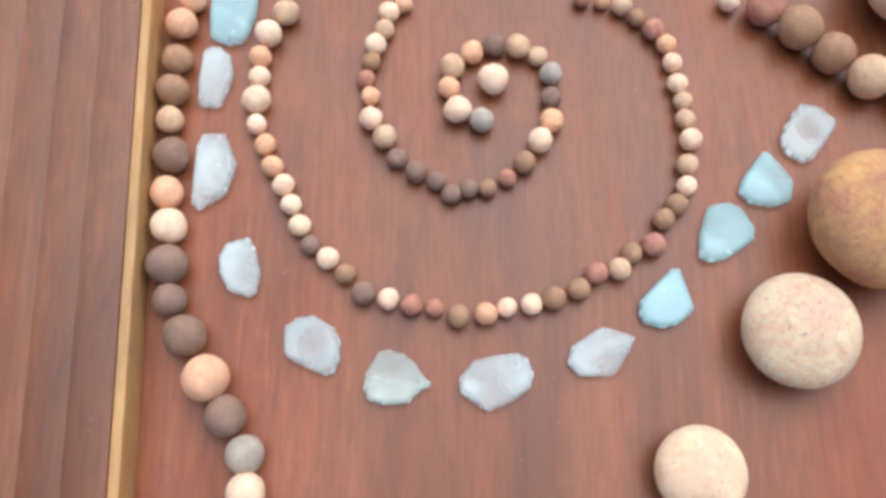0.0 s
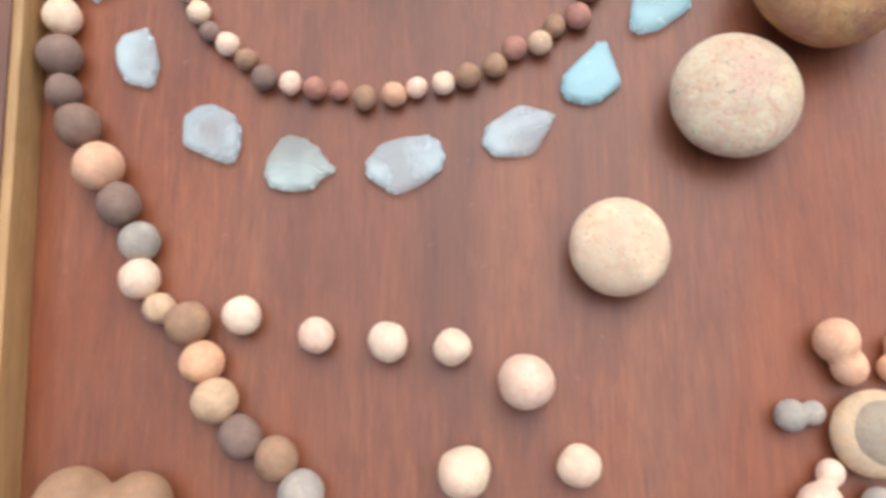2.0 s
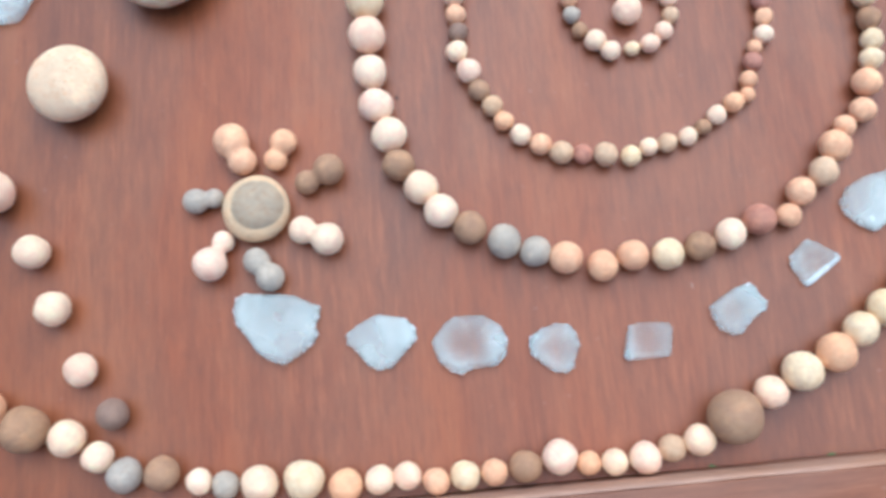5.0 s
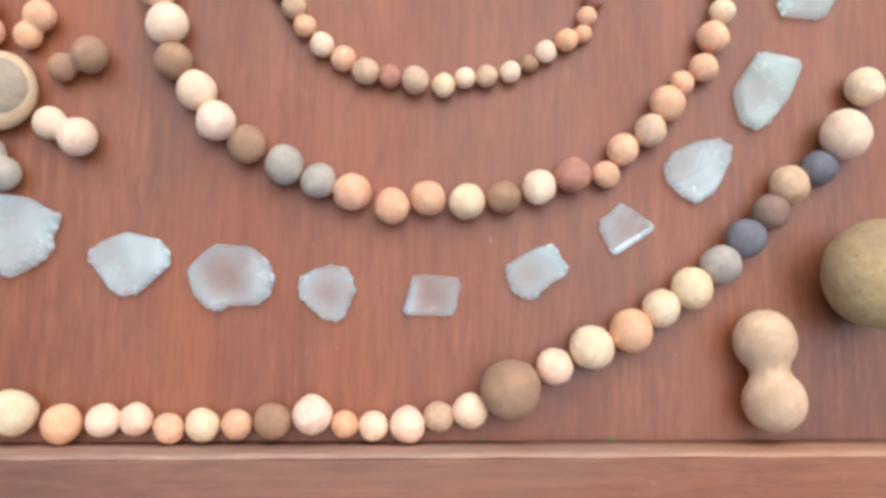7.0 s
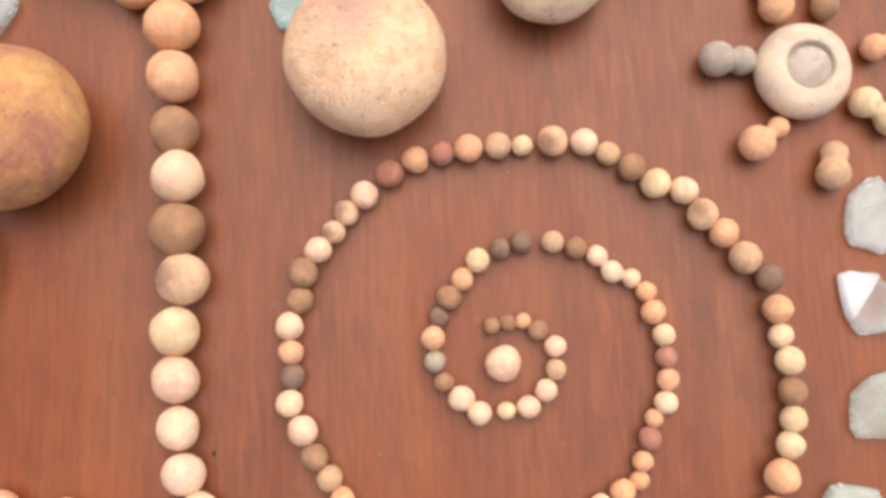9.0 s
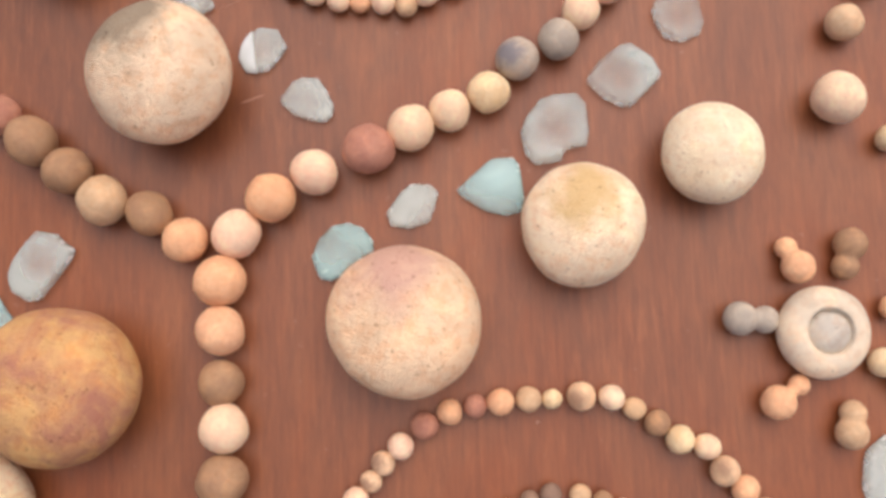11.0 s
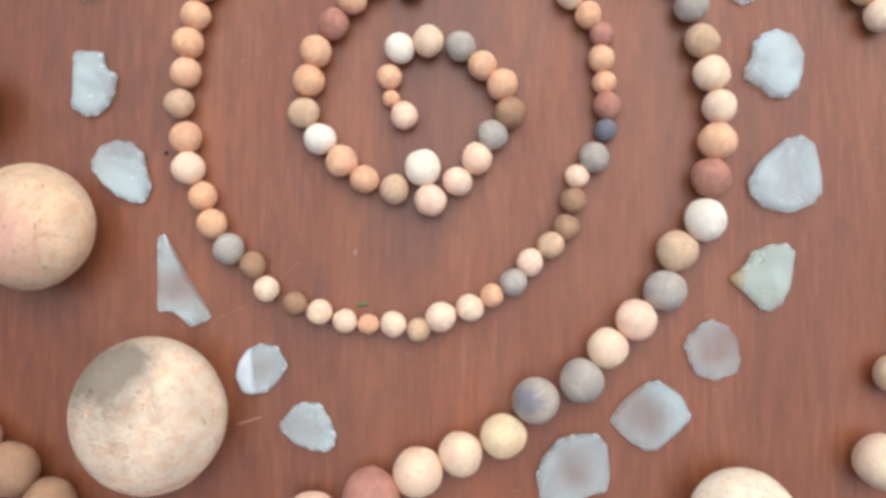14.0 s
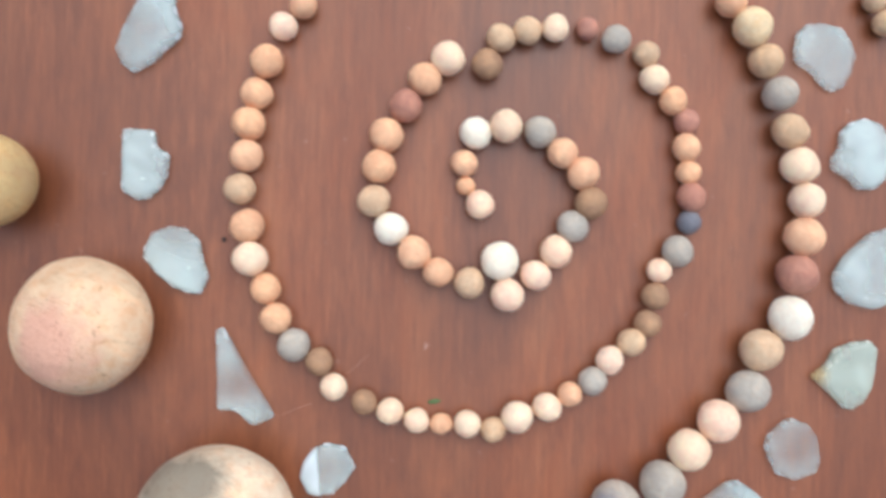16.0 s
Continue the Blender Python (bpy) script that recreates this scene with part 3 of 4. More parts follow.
bead(row, 0.3266, 0.2107, 0.0095, "c")
bead(row, 0.3426, 0.2177, 0.0085, "c")
bead(row, 0.3584, 0.2242, 0.0086, "y")
bead(row, 0.3706, 0.2375, 0.0089, "h")
bead(row, 0.3877, 0.2453, 0.0085, "g")
bead(row, 0.3975, 0.2573, 0.0078, "c")
bead(row, 0.4084, 0.2682, 0.0078, "p")
bead(row, 0.4193, 0.2790, 0.0080, "g")
bead(row, 0.4238, 0.2943, 0.0078, "t")
bead(row, 0.4346, 0.3060, 0.0080, "w")
bead(row, 0.4366, 0.3220, 0.0076, "r")
bead(row, 0.4393, 0.3356, 0.0074, "o")
bead(row, 0.4403, 0.3490, 0.0068, "c")
bead(row, 0.4372, 0.3617, 0.0070, "c")
bead(row, 0.4341, 0.3746, 0.0066, "t")
bead(row, 0.4301, 0.3882, 0.0066, "g")
bead(row, 0.4247, 0.4004, 0.0063, "t")
bead(row, 0.4192, 0.4124, 0.0073, "y")
bead(row, 0.4113, 0.4220, 0.0061, "o")
row = "spiral_c"
bead(row, 0.3201, 0.3456, 0.0055, "p")
bead(row, 0.3149, 0.3525, 0.0035, "o")
bead(row, 0.3142, 0.3608, 0.0049, "o")
bead(row, 0.3180, 0.3718, 0.0059, "w")
bead(row, 0.3290, 0.3747, 0.0061, "c")
bead(row, 0.3417, 0.3725, 0.0059, "g")
bead(row, 0.3501, 0.3650, 0.0059, "o")
bead(row, 0.3578, 0.3577, 0.0061, "o")
bead(row, 0.3605, 0.3468, 0.0061, "b")
bead(row, 0.3539, 0.3382, 0.0059, "g")
bead(row, 0.3481, 0.3289, 0.0061, "p")
bead(row, 0.3407, 0.3202, 0.0057, "p")
bead(row, 0.3304, 0.3129, 0.0063, "p")
bead(row, 0.3272, 0.3251, 0.0071, "w")
bead(row, 0.3165, 0.3171, 0.0057, "t")
bead(row, 0.3050, 0.3209, 0.0057, "o")
bead(row, 0.2961, 0.3279, 0.0063, "o")
bead(row, 0.2878, 0.3365, 0.0061, "w")
bead(row, 0.2813, 0.3464, 0.0061, "t")
bead(row, 0.2831, 0.3589, 0.0061, "o")
bead(row, 0.2859, 0.3704, 0.0063, "o")
bead(row, 0.2924, 0.3813, 0.0061, "r")
bead(row, 0.2991, 0.3910, 0.0061, "o")
bead(row, 0.3077, 0.3987, 0.0063, "c")
bead(row, 0.3219, 0.3970, 0.0057, "b")
bead(row, 0.3267, 0.4067, 0.0055, "t")
bead(row, 0.3366, 0.4096, 0.0053, "t")
bead(row, 0.3468, 0.4109, 0.0051, "c")
bead(row, 0.3588, 0.4111, 0.0043, "r")
bead(row, 0.3692, 0.4072, 0.0053, "g")
bead(row, 0.3807, 0.4023, 0.0049, "t")
bead(row, 0.3837, 0.3927, 0.0055, "c")
bead(row, 0.3908, 0.3850, 0.0053, "o")
bead(row, 0.3959, 0.3775, 0.0049, "r")
bead(row, 0.3957, 0.3680, 0.0053, "o")
bead(row, 0.3968, 0.3589, 0.0047, "o")
bead(row, 0.3979, 0.3495, 0.0055, "r")
bead(row, 0.3975, 0.3405, 0.0045, "k")
bead(row, 0.3931, 0.3297, 0.0059, "g")
bead(row, 0.3866, 0.3225, 0.0047, "p")
bead(row, 0.3852, 0.3133, 0.0051, "b")
bead(row, 0.3825, 0.3029, 0.0051, "b")
bead(row, 0.3763, 0.2960, 0.0053, "t")
bead(row, 0.3686, 0.2894, 0.0053, "p")
bead(row, 0.3622, 0.2817, 0.0053, "g")
bead(row, 0.3541, 0.2767, 0.0047, "o")
bead(row, 0.3458, 0.2721, 0.0053, "c")
bead(row, 0.3347, 0.2683, 0.0059, "c")
bead(row, 0.3262, 0.2634, 0.0047, "t")
bead(row, 0.3164, 0.2655, 0.0051, "c")
bead(row, 0.3070, 0.2654, 0.0041, "o")
bead(row, 0.2980, 0.2666, 0.0047, "c")
bead(row, 0.2883, 0.2699, 0.0049, "c")
bead(row, 0.2788, 0.2732, 0.0047, "b")
bead(row, 0.2678, 0.2785, 0.0050, "c")
bead(row, 0.2624, 0.2876, 0.0052, "b")
bead(row, 0.2531, 0.2938, 0.0060, "g")
bead(row, 0.2466, 0.3034, 0.0058, "o")
bead(row, 0.2428, 0.3140, 0.0058, "o")
bead(row, 0.2371, 0.3249, 0.0064, "c")
bead(row, 0.2356, 0.3367, 0.0062, "o")
bead(row, 0.2329, 0.3500, 0.0058, "t")
bead(row, 0.2352, 0.3621, 0.0060, "o")
bead(row, 0.2359, 0.3737, 0.0062, "o")
bead(row, 0.2385, 0.3847, 0.0058, "o")
bead(row, 0.2422, 0.3963, 0.0062, "o")
bead(row, 0.2476, 0.4094, 0.0052, "p")
bead(row, 0.2548, 0.4172, 0.0052, "o")
row = "lone"
bead(row, -0.0296, -0.0117, 0.0073, "c")
bead(row, -0.0015, -0.0196, 0.0068, "p")
bead(row, 0.0250, -0.0224, 0.0074, "c")
bead(row, 0.0483, -0.0245, 0.0069, "c")
bead(row, 0.0742, -0.0376, 0.0104, "p")
bead(row, 0.0920, -0.0664, 0.0077, "c")
bead(row, 0.1023, -0.0930, 0.0078, "c")
bead(row, 0.1146, -0.1205, 0.0072, "p")
bead(row, 0.0518, -0.0682, 0.0094, "c")
bead(row, 0.1287, -0.1406, 0.0069, "d")

# ---- large balls ----
def ball(x, y, r, material, words, lump=0.05, seed=1, squash=1.0):
    bm = bmesh.new()
    bmesh.ops.create_icosphere(bm, subdivisions=5, radius=1.0)
    lumpy(bm, lump, 0.9, seed)
    for v in bm.verts:
        v.co.z *= squash
    low = min(v.co.z for v in bm.verts)
    ob = part("stone_ball", bm, material)
    ob.matrix_basis = Matrix.Translation((x, y, -low * r)) @ Matrix.Diagonal((r, r, r, 1))
    tagged(ob, words, "stone ball", "large stone balls")


def ball_material(name, base, stain, spot=None, reach=0.6, veins=0.5, rough=0.0):
    return stone_material(name, base, stain=stain, veins=veins, spot=spot, reach=reach, cracks=0.35, rough=rough)


ball(0.1094, 0.0105, 0.0183, ball_material("ball_tan", (0.82, 0.65, 0.45), (0.74, 0.54, 0.36)), "smooth round tan sandstone ball lying alone", 0.02, 1, 0.61)
ball(0.1548, 0.0664, 0.0242, ball_material("ball_rough", (0.95, 0.79, 0.57), (0.92, 0.66, 0.49), (0.1, 0.15, 0.60), 0.30, 0.4, 0.55), "round cream sandstone ball with a rough pinkish crown", 0.03, 2, 0.59)
ball(0.1824, 0.3010, 0.0236, ball_material("ball_orange", (0.76, 0.55, 0.35), (0.68, 0.37, 0.26), (-0.25, -0.3, 0.9), 0.9), "round orange tan sandstone ball with pink patches", 0.06, 3, 0.75)
ball(0.2296, 0.2326, 0.0283, ball_material("ball_grey_stain", (0.80, 0.64, 0.45), (0.21, 0.18, 0.13), (-0.42, 0.68, 0.60), 0.80), "large pitted cream sandstone ball with a grey stain", 0.05, 4, 0.76)
ball(0.3923, 0.1685, 0.0242, ball_material("ball_cream", (0.90, 0.75, 0.54), (0.60, 0.42, 0.19), (0.0, 0.55, 0.84), 0.6), "round cream sandstone ball with a yellow crease", 0.06, 5, 0.67)
ball(0.4446, 0.1949, 0.0198, ball_material("ball_white", (0.90, 0.81, 0.63), (0.82, 0.67, 0.47)), "round off-white sandstone ball with faint cracks", 0.06, 6, 0.78)
ball(0.3223, 0.1333, 0.0296, ball_material("ball_pink", (0.83, 0.64, 0.44), (0.55, 0.34, 0.28), (-0.1, 0.85, 0.5), 0.6), "large pink and cream banded sandstone ball", 0.06, 7, 0.65)
ball(0.1917, 0.1127, 0.0299, ball_material("ball_ochre", (0.64, 0.39, 0.16), (0.36, 0.14, 0.11)), "large ochre sandstone ball with maroon patches", 0.06, 8, 0.78)
ball(0.1480, 0.3510, 0.0165, ball_material("ball_yellow", (0.64, 0.46, 0.20), (0.55, 0.36, 0.17)), "smooth yellowish sandstone ball beside the sea glass", 0.03, 9)
ball(0.5200, -0.1190, 0.0200, ball_material("ball_olive", (0.50, 0.39, 0.20), (0.42, 0.30, 0.17)), "smooth olive tan sandstone ball near the rim", 0.03, 10)


# ---- double stones, two lobes grown together ----
DOUBLE = random.Random(9)


def double_stone(x0, y0, r0, x1, y1, r1, code):
    """Two round lobes with a waist between them."""
    a, b = Vector((x0, y0, r0)), Vector((x1, y1, r1))
    length = max((b - a).length, 1e-4)
    axis = (b - a) / length
    side_axis = axis.cross(Vector((0, 0, 1))).normalized()
    up_axis = side_axis.cross(axis)
    bm = bmesh.new()
    rings, around = 30, 28
    waist = 0.68 * min(r0, r1)
    loops = []
    seed = DOUBLE.uniform(0, 90)
    for i in range(rings + 1):
        s = -r0 + (length + r0 + r1) * (1 - math.cos(math.pi * i / rings)) / 2
        one = math.sqrt(max(0.0, r0 * r0 - s * s)) if s < r0 else 0.0
        two = math.sqrt(max(0.0, r1 * r1 - (s - length) ** 2)) if s > length - r1 else 0.0
        rad = max(one, two)
        if 0 < s < length:
            rad = max(rad, waist * (1 - 0.1 * math.sin(math.pi * s / length)))
        loop = []
        for j in range(around):
            th = 2 * math.pi * j / around
            q = rad * (1 + 0.05 * noise.noise(Vector((math.cos(th) + seed, math.sin(th), s / r0))))
            loop.append(bm.verts.new(a + axis * s + side_axis * (q * math.cos(th)) + up_axis * (q * math.sin(th))))
        loops.append(loop)
    for p, q in zip(loops, loops[1:]):
        for j in range(around):
            bm.faces.new((p[j], p[(j + 1) % around], q[(j + 1) % around], q[j]))
    bmesh.ops.remove_doubles(bm, verts=bm.verts[:], dist=1e-6)
    bmesh.ops.smooth_vert(bm, verts=bm.verts[:], factor=0.4, use_axis_x=True, use_axis_y=True, use_axis_z=True)
    bmesh.ops.recalc_face_normals(bm, faces=bm.faces[:])
    unit = (r0 + r1) / 2
    low = min(v.co.z for v in bm.verts)
    mid = (a + b) / 2
    for v in bm.verts:
        v.co = (v.co - Vector((mid.x, mid.y, low))) / unit
    ob = part("double_stone", bm, STONES[code])
    ob.matrix_basis = Matrix.Translation((mid.x, mid.y, 0)) @ Matrix.Diagonal((unit, unit, unit, 1))
    size = "large" if unit > 0.010 else "small"
    tagged(ob, f"{size} {STONE[code][2]} double-lobed sandstone pebble", "pebble", "double stones")


double_stone(0.1838, -0.0243, 0.0081, 0.1879, -0.0334, 0.0066, "o")
double_stone(0.2070, -0.0265, 0.0061, 0.2030, -0.0340, 0.0053, "o")
double_stone(0.2269, -0.0414, 0.0070, 0.2166, -0.0460, 0.0055, "b")
double_stone(0.2139, -0.0679, 0.0062, 0.2246, -0.0731, 0.0073, "c")
double_stone(0.1928, -0.0799, 0.0061, 0.1985, -0.0875, 0.0063, "g")
double_stone(0.1779, -0.0695, 0.0050, 0.1725, -0.0795, 0.0076, "p")
double_stone(0.1662, -0.0499, 0.0058, 0.1741, -0.0490, 0.0045, "g")
double_stone(0.4749, 0.1574, 0.0045, 0.4784, 0.1497, 0.0067, "o")
double_stone(0.4997, 0.1580, 0.0066, 0.4974, 0.1493, 0.0055, "b")
double_stone(0.4541, 0.1301, 0.0068, 0.4640, 0.1293, 0.0056, "g")
double_stone(0.4761, 0.1032, 0.0043, 0.4666, 0.0969, 0.0069, "o")
double_stone(0.4959, 0.0917, 0.0052, 0.4944, 0.0843, 0.0064, "t")
double_stone(0.5091, 0.1109, 0.0059, 0.5182, 0.1039, 0.0063, "y")
double_stone(0.5149, 0.1323, 0.0052, 0.5241, 0.1355, 0.0043, "o")
double_stone(-0.0610, -0.0781, 0.0113, -0.0833, -0.0788, 0.0140, "b")
double_stone(-0.0287, -0.1081, 0.0172, -0.0602, -0.1194, 0.0153, "v")
double_stone(0.0099, -0.1416, 0.0101, 0.0131, -0.1566, 0.0108, "p")
double_stone(0.4803, -0.1439, 0.0117, 0.4833, -0.1656, 0.0116, "t")

# ---- the two ringed centre stones ----
def turned(profile, steps=56, wobble=0.02, seed=0.0):
    """A stone shape turned about z from (radius, height) pairs."""
    bm = bmesh.new()
    loops = []
    for r, z in profile:
        loops.append([bm.verts.new((r * math.cos(a) * (1 + wobble * noise.noise(Vector((math.cos(a) + seed, math.sin(a), 0.5)))),
                                    r * math.sin(a) * (1 + wobble * noise.noise(Vector((math.cos(a), math.sin(a) + seed, 1.5)))), z))
                      for a in (2 * math.pi * k / steps for k in range(steps))])
    for p, q in zip(loops, loops[1:]):
        for k in range(steps):
            bm.faces.new((p[k], p[(k + 1) % steps], q[(k + 1) % steps], q[k]))
    bm.faces.new(loops[-1])
    bm.faces.new(list(reversed(loops[0])))
    bmesh.ops.recalc_face_normals(bm, faces=bm.faces[:])
    return bm


def scaled_thing(name, x, y, r, turn, words):
    root = new(name)
    root.matrix_basis = pose(x, y, 0, 0, 0, turn) @ Matrix.Diagonal((r, r, r, 1))
    return tagged(root, words, "stone", "ringed stones")


def bow(r, z, wide, high, first, last, n=14):
    """Points of an elliptic outline from one angle to another, in degrees."""
    return [(max(0.004, r + wide * math.cos(radians(a))), z + high * math.sin(radians(a))) for a in (first + (last - first) * k / (n - 1) for k in range(n))]


dome = scaled_thing("ringed_stone", 0.1937, -0.0562, 0.0152, 30, "domed grey stone with a pale yellow rim, ringed by double stones")
part("rim", turned(bow(0.42, 0.45, 0.58, 0.45, -85, 80), wobble=0.04), stone_material("rim_stone", (0.70, 0.53, 0.33)), dome, "pale yellow stone rim")
part("cap", turned(bow(0.0, 0.55, 0.84, 0.56, 0, 89), wobble=0.05, seed=3.0), stone_material("cap_stone", (0.42, 0.35, 0.25)), dome, "olive grey stone cap").location = (0.07, -0.04, 0.0)

donut = scaled_thing("ringed_stone", 0.4856, 0.1237, 0.0182, 10, "whitish ring-shaped stone with a grey boss in its hollow")
ring = bow(0.56, 0.42, 0.44, 0.42, -85, 100, 18) + bow(0.52, 0.72, 0.06, 0.10, 110, 190, 6)
part("ring", turned(ring, wobble=0.04, seed=5.0), stone_material("ring_stone", (0.74, 0.66, 0.53)), donut, "whitish stone ring")
part("boss", turned(bow(0.0, 0.54, 0.54, 0.34, -60, 89, 14), wobble=0.05, seed=8.0), stone_material("boss_stone", (0.55, 0.53, 0.48)), donut, "grey rounded boss").location = (0.03, -0.01, 0.0)

# ---- sea glass ----
GLASS_RANDOM = random.Random(12)


def shard(x, y, code, outline, bright_facet=False):
    """A tumbled piece of glass: its corners in millimetres from its middle, a flat body cut by a few facets, worn edges."""
    mm = [float(v) / 1000 for v in outline.split()]
    corners = [Vector((mm[k], mm[k + 1])) for k in range(0, len(mm), 2)]
    ring = []
    for k, c in enumerate(corners):
        before, after = corners[k - 1], corners[(k + 1) % len(corners)]
        # each corner is worn round over a fifth of its sides
        p, q = c.lerp(before, 0.22), c.lerp(after, 0.22)
        ring += [p, (p + q) * 0.21 + c * 0.58, q]
    count = len(ring)
    size = sum(p.length for p in ring) / count
    thick = min(0.0075, max(0.0040, 0.42 * size))
    seed = GLASS_RANDOM.uniform(0, 50)
    facets = []
    turn = GLASS_RANDOM.uniform(0, 6.28)
    for k in range(3):
        slope = GLASS_RANDOM.uniform(0.06, 0.22)
        facets.append((Vector((math.cos(turn), math.sin(turn))) * slope, slope * size * GLASS_RANDOM.uniform(0.10, 0.50)))
        turn += GLASS_RANDOM.uniform(1.6, 2.6)

    def height(p, h):
        z = thick + min(0.0, *(off - p.dot(way) for way, off in facets))
        return max(0.0, z * h + h * 0.00025 * noise.noise(Vector((p.x * 160 + seed, p.y * 160, h))))

    bm = bmesh.new()
    levels = [(0.90, 0.0), (0.975, 0.10), (1.0, 0.34), (0.99, 0.60), (0.945, 0.84), (0.87, 0.97), (0.78, 1.0), (0.60, 1.0), (0.40, 1.0), (0.20, 1.0)]
    loops = [[bm.verts.new((*(p * f), height(p * f, h))) for p in ring] for f, h in levels]
    for n, (p, q) in enumerate(zip(loops, loops[1:])):
        for k in range(count):
            bm.faces.new((p[k], p[(k + 1) % count], q[(k + 1) % count], q[k]))
    bm.faces.new(loops[-1])
    bm.faces.new(list(reversed(loops[0])))
    # the worn edge is more frosted, its lighter tint a painted translucent glow
    way, off = facets[0]
    # one facet takes the frosted edge material, a reflection painted in its colour
    if bright_facet:
        line = way.normalized()
        at = line * ((off + 0.0002) / way.length)
        bmesh.ops.bisect_plane(bm, geom=bm.verts[:] + bm.edges[:] + bm.faces[:], plane_co=(at.x, at.y, 0), plane_no=(line.x, line.y, 0))
    for f in bm.faces:
        mid = f.calc_center_median()
        edge = min((mid.xy - p).length for p in ring) < 0.0009 and mid.z > 0.2 * thick
        f.material_index = 1 if edge or (bright_facet and off - mid.xy.dot(way) < -0.0002) else 0
    bmesh.ops.recalc_face_normals(bm, faces=bm.faces[:])
    ob = part("sea_glass", bm, GLASS[code][0])
    ob.data.materials.append(GLASS[code][1])
    ob.matrix_basis = Matrix.Translation((x, y, 0.0004))
    tagged(ob, f"{GLASS[code][2]} piece of tumbled sea glass on the board", "sea glass", "pieces of sea glass")


shard(-0.0904, 0.2217, "a", "-8.9 16.2  -10.9 -2.4  -10.0 -16.2  -1.3 -19.9  6.1 -18.6  10.6 -6.6  11.6 10.3  2.8 21.0")
shard(-0.0963, 0.1853, "c", "-5.9 13.6  -7.2 -1.5  -6.6 -13.5  -4.4 -15.1  3.2 -15.3  6.6 -7.1  8.5 1.6  6.3 11.2  1.2 15.5  -2.7 15.8")
shard(-0.0937, 0.1398, "c", "-5.9 17.0  -7.7 9.9  -7.8 -3.1  -7.9 -16.8  -4.2 -19.7  -2.4 -17.8  6.9 -11.7  9.2 -2.9  10.5 3.0  6.3 12.8  4.2 17.2")
shard(-0.0783, 0.0949, "c", "-2.0 12.0  -6.8 10.6  -9.6 4.3  -8.5 -3.2  -4.2 -10.6  4.6 -13.2  7.3 -11.7  9.1 -3.1  6.0 8.2  2.7 13.8")
shard(-0.0459, 0.0619, "k", "-11.8 -4.9  -2.2 -9.8  6.1 -13.0  9.5 -12.3  11.5 -6.4  11.7 1.4  8.6 7.5  0.2 12.1  -6.8 11.4  -12.5 7.3")
shard(-0.0120, 0.0476, "s", "-11.5 3.0  -12.6 -4.1  -10.2 -8.8  -3.3 -10.7  6.8 -10.1  10.1 -5.4  15.0 -3.1  15.4 -1.3  12.2 1.6  8.7 7.1  4.1 10.5  -2.9 12.5  -6.3 11.4")
shard(0.0307, 0.0474, "c", "-15.7 0.5  -15.2 -5.4  -6.9 -11.2  -3.6 -12.9  5.3 -9.5  13.8 -3.3  15.6 2.5  13.3 8.9  8.8 11.5  -3.5 9.8  -10.3 7.5")
shard(0.0744, 0.0590, "c", "-14.2 -4.6  -9.5 -10.0  5.4 -9.9  11.7 -0.2  15.3 6.8  1.2 11.6  -12.4 2.5")
shard(0.1039, 0.0811, "a", "-12.4 -5.7  -10.6 -9.3  -3.0 -11.8  3.6 -10.3  11.7 -3.7  9.0 6.0  6.6 14.9  2.9 14.7  -11.7 0.3")
shard(0.1316, 0.1126, "a", "-10.9 -1.0  -12.3 -11.7  -8.0 -14.0  -0.1 -12.5  12.7 -3.6  13.8 1.3  8.4 11.6  2.9 13.8  -6.7 12.0")
shard(0.1531, 0.1360, "a", "-11.0 1.9  -13.5 -4.8  -8.5 -10.1  1.5 -11.6  10.1 -8.6  12.5 0.8  7.5 7.6  2.5 15.5  -0.6 14.9")
shard(0.1741, 0.1609, "k", "-12.2 -6.4  -10.7 -10.8  -4.0 -14.8  0.5 -14.1  6.9 -6.4  13.2 2.4  14.6 6.2  10.0 9.2  7.5 12.5  -1.4 14.4  -5.7 9.2  -10.3 2.5  -12.2 -3.1")
shard(0.1998, -0.1080, "c", "-18.0 1.1  -14.5 -2.8  -8.9 -12.2  -3.1 -15.9  2.8 -18.1  11.5 -13.1  14.9 -10.5  18.1 -5.8  16.7 -2.1  18.6 1.4  19.5 6.7  15.4 7.7  8.4 12.3  -6.3 13.9  -14.1 15.2  -18.2 13.4  -19.4 7.3")
shard(0.2451, -0.1188, "c", "-15.5 -0.4  -12.2 -3.0  -6.8 -10.4  -2.3 -13.0  3.7 -12.1  11.5 -4.3  15.0 -1.0  14.8 4.3  10.5 8.9  -1.3 11.5  -10.1 7.7  -15.7 3.9")
shard(0.2826, -0.1236, "k", "-13.8 -6.8  -8.5 -11.8  -4.0 -13.0  -0.2 -10.8  10.3 -10.5  15.0 -6.6  16.4 0.4  13.7 6.5  7.3 11.8  -5.7 12.4  -10.9 9.1  -16.8 2.3")
shard(0.3187, -0.1282, "k", "-11.2 1.4  -10.7 -2.6  -6.2 -6.6  -1.8 -10.5  3.7 -11.5  6.7 -9.5  8.2 -4.6  10.6 0.4  9.2 5.4  6.6 9.4  0.7 10.3  -5.3 8.3  -10.8 5.3")
shard(0.3578, -0.1290, "k", "-11.1 -5.9  -9.5 -7.6  7.5 -7.5  9.0 -4.9  10.8 4.2  9.6 7.2  -3.5 8.2  -7.9 7.1")
shard(0.3968, -0.1189, "k", "-11.1 -2.8  -9.1 -7.9  -4.0 -10.9  0.0 -10.9  4.2 -5.9  12.0 -1.2  12.9 2.3  10.4 4.3  8.8 8.4  6.4 11.0  -1.8 8.3  -12.1 2.2")
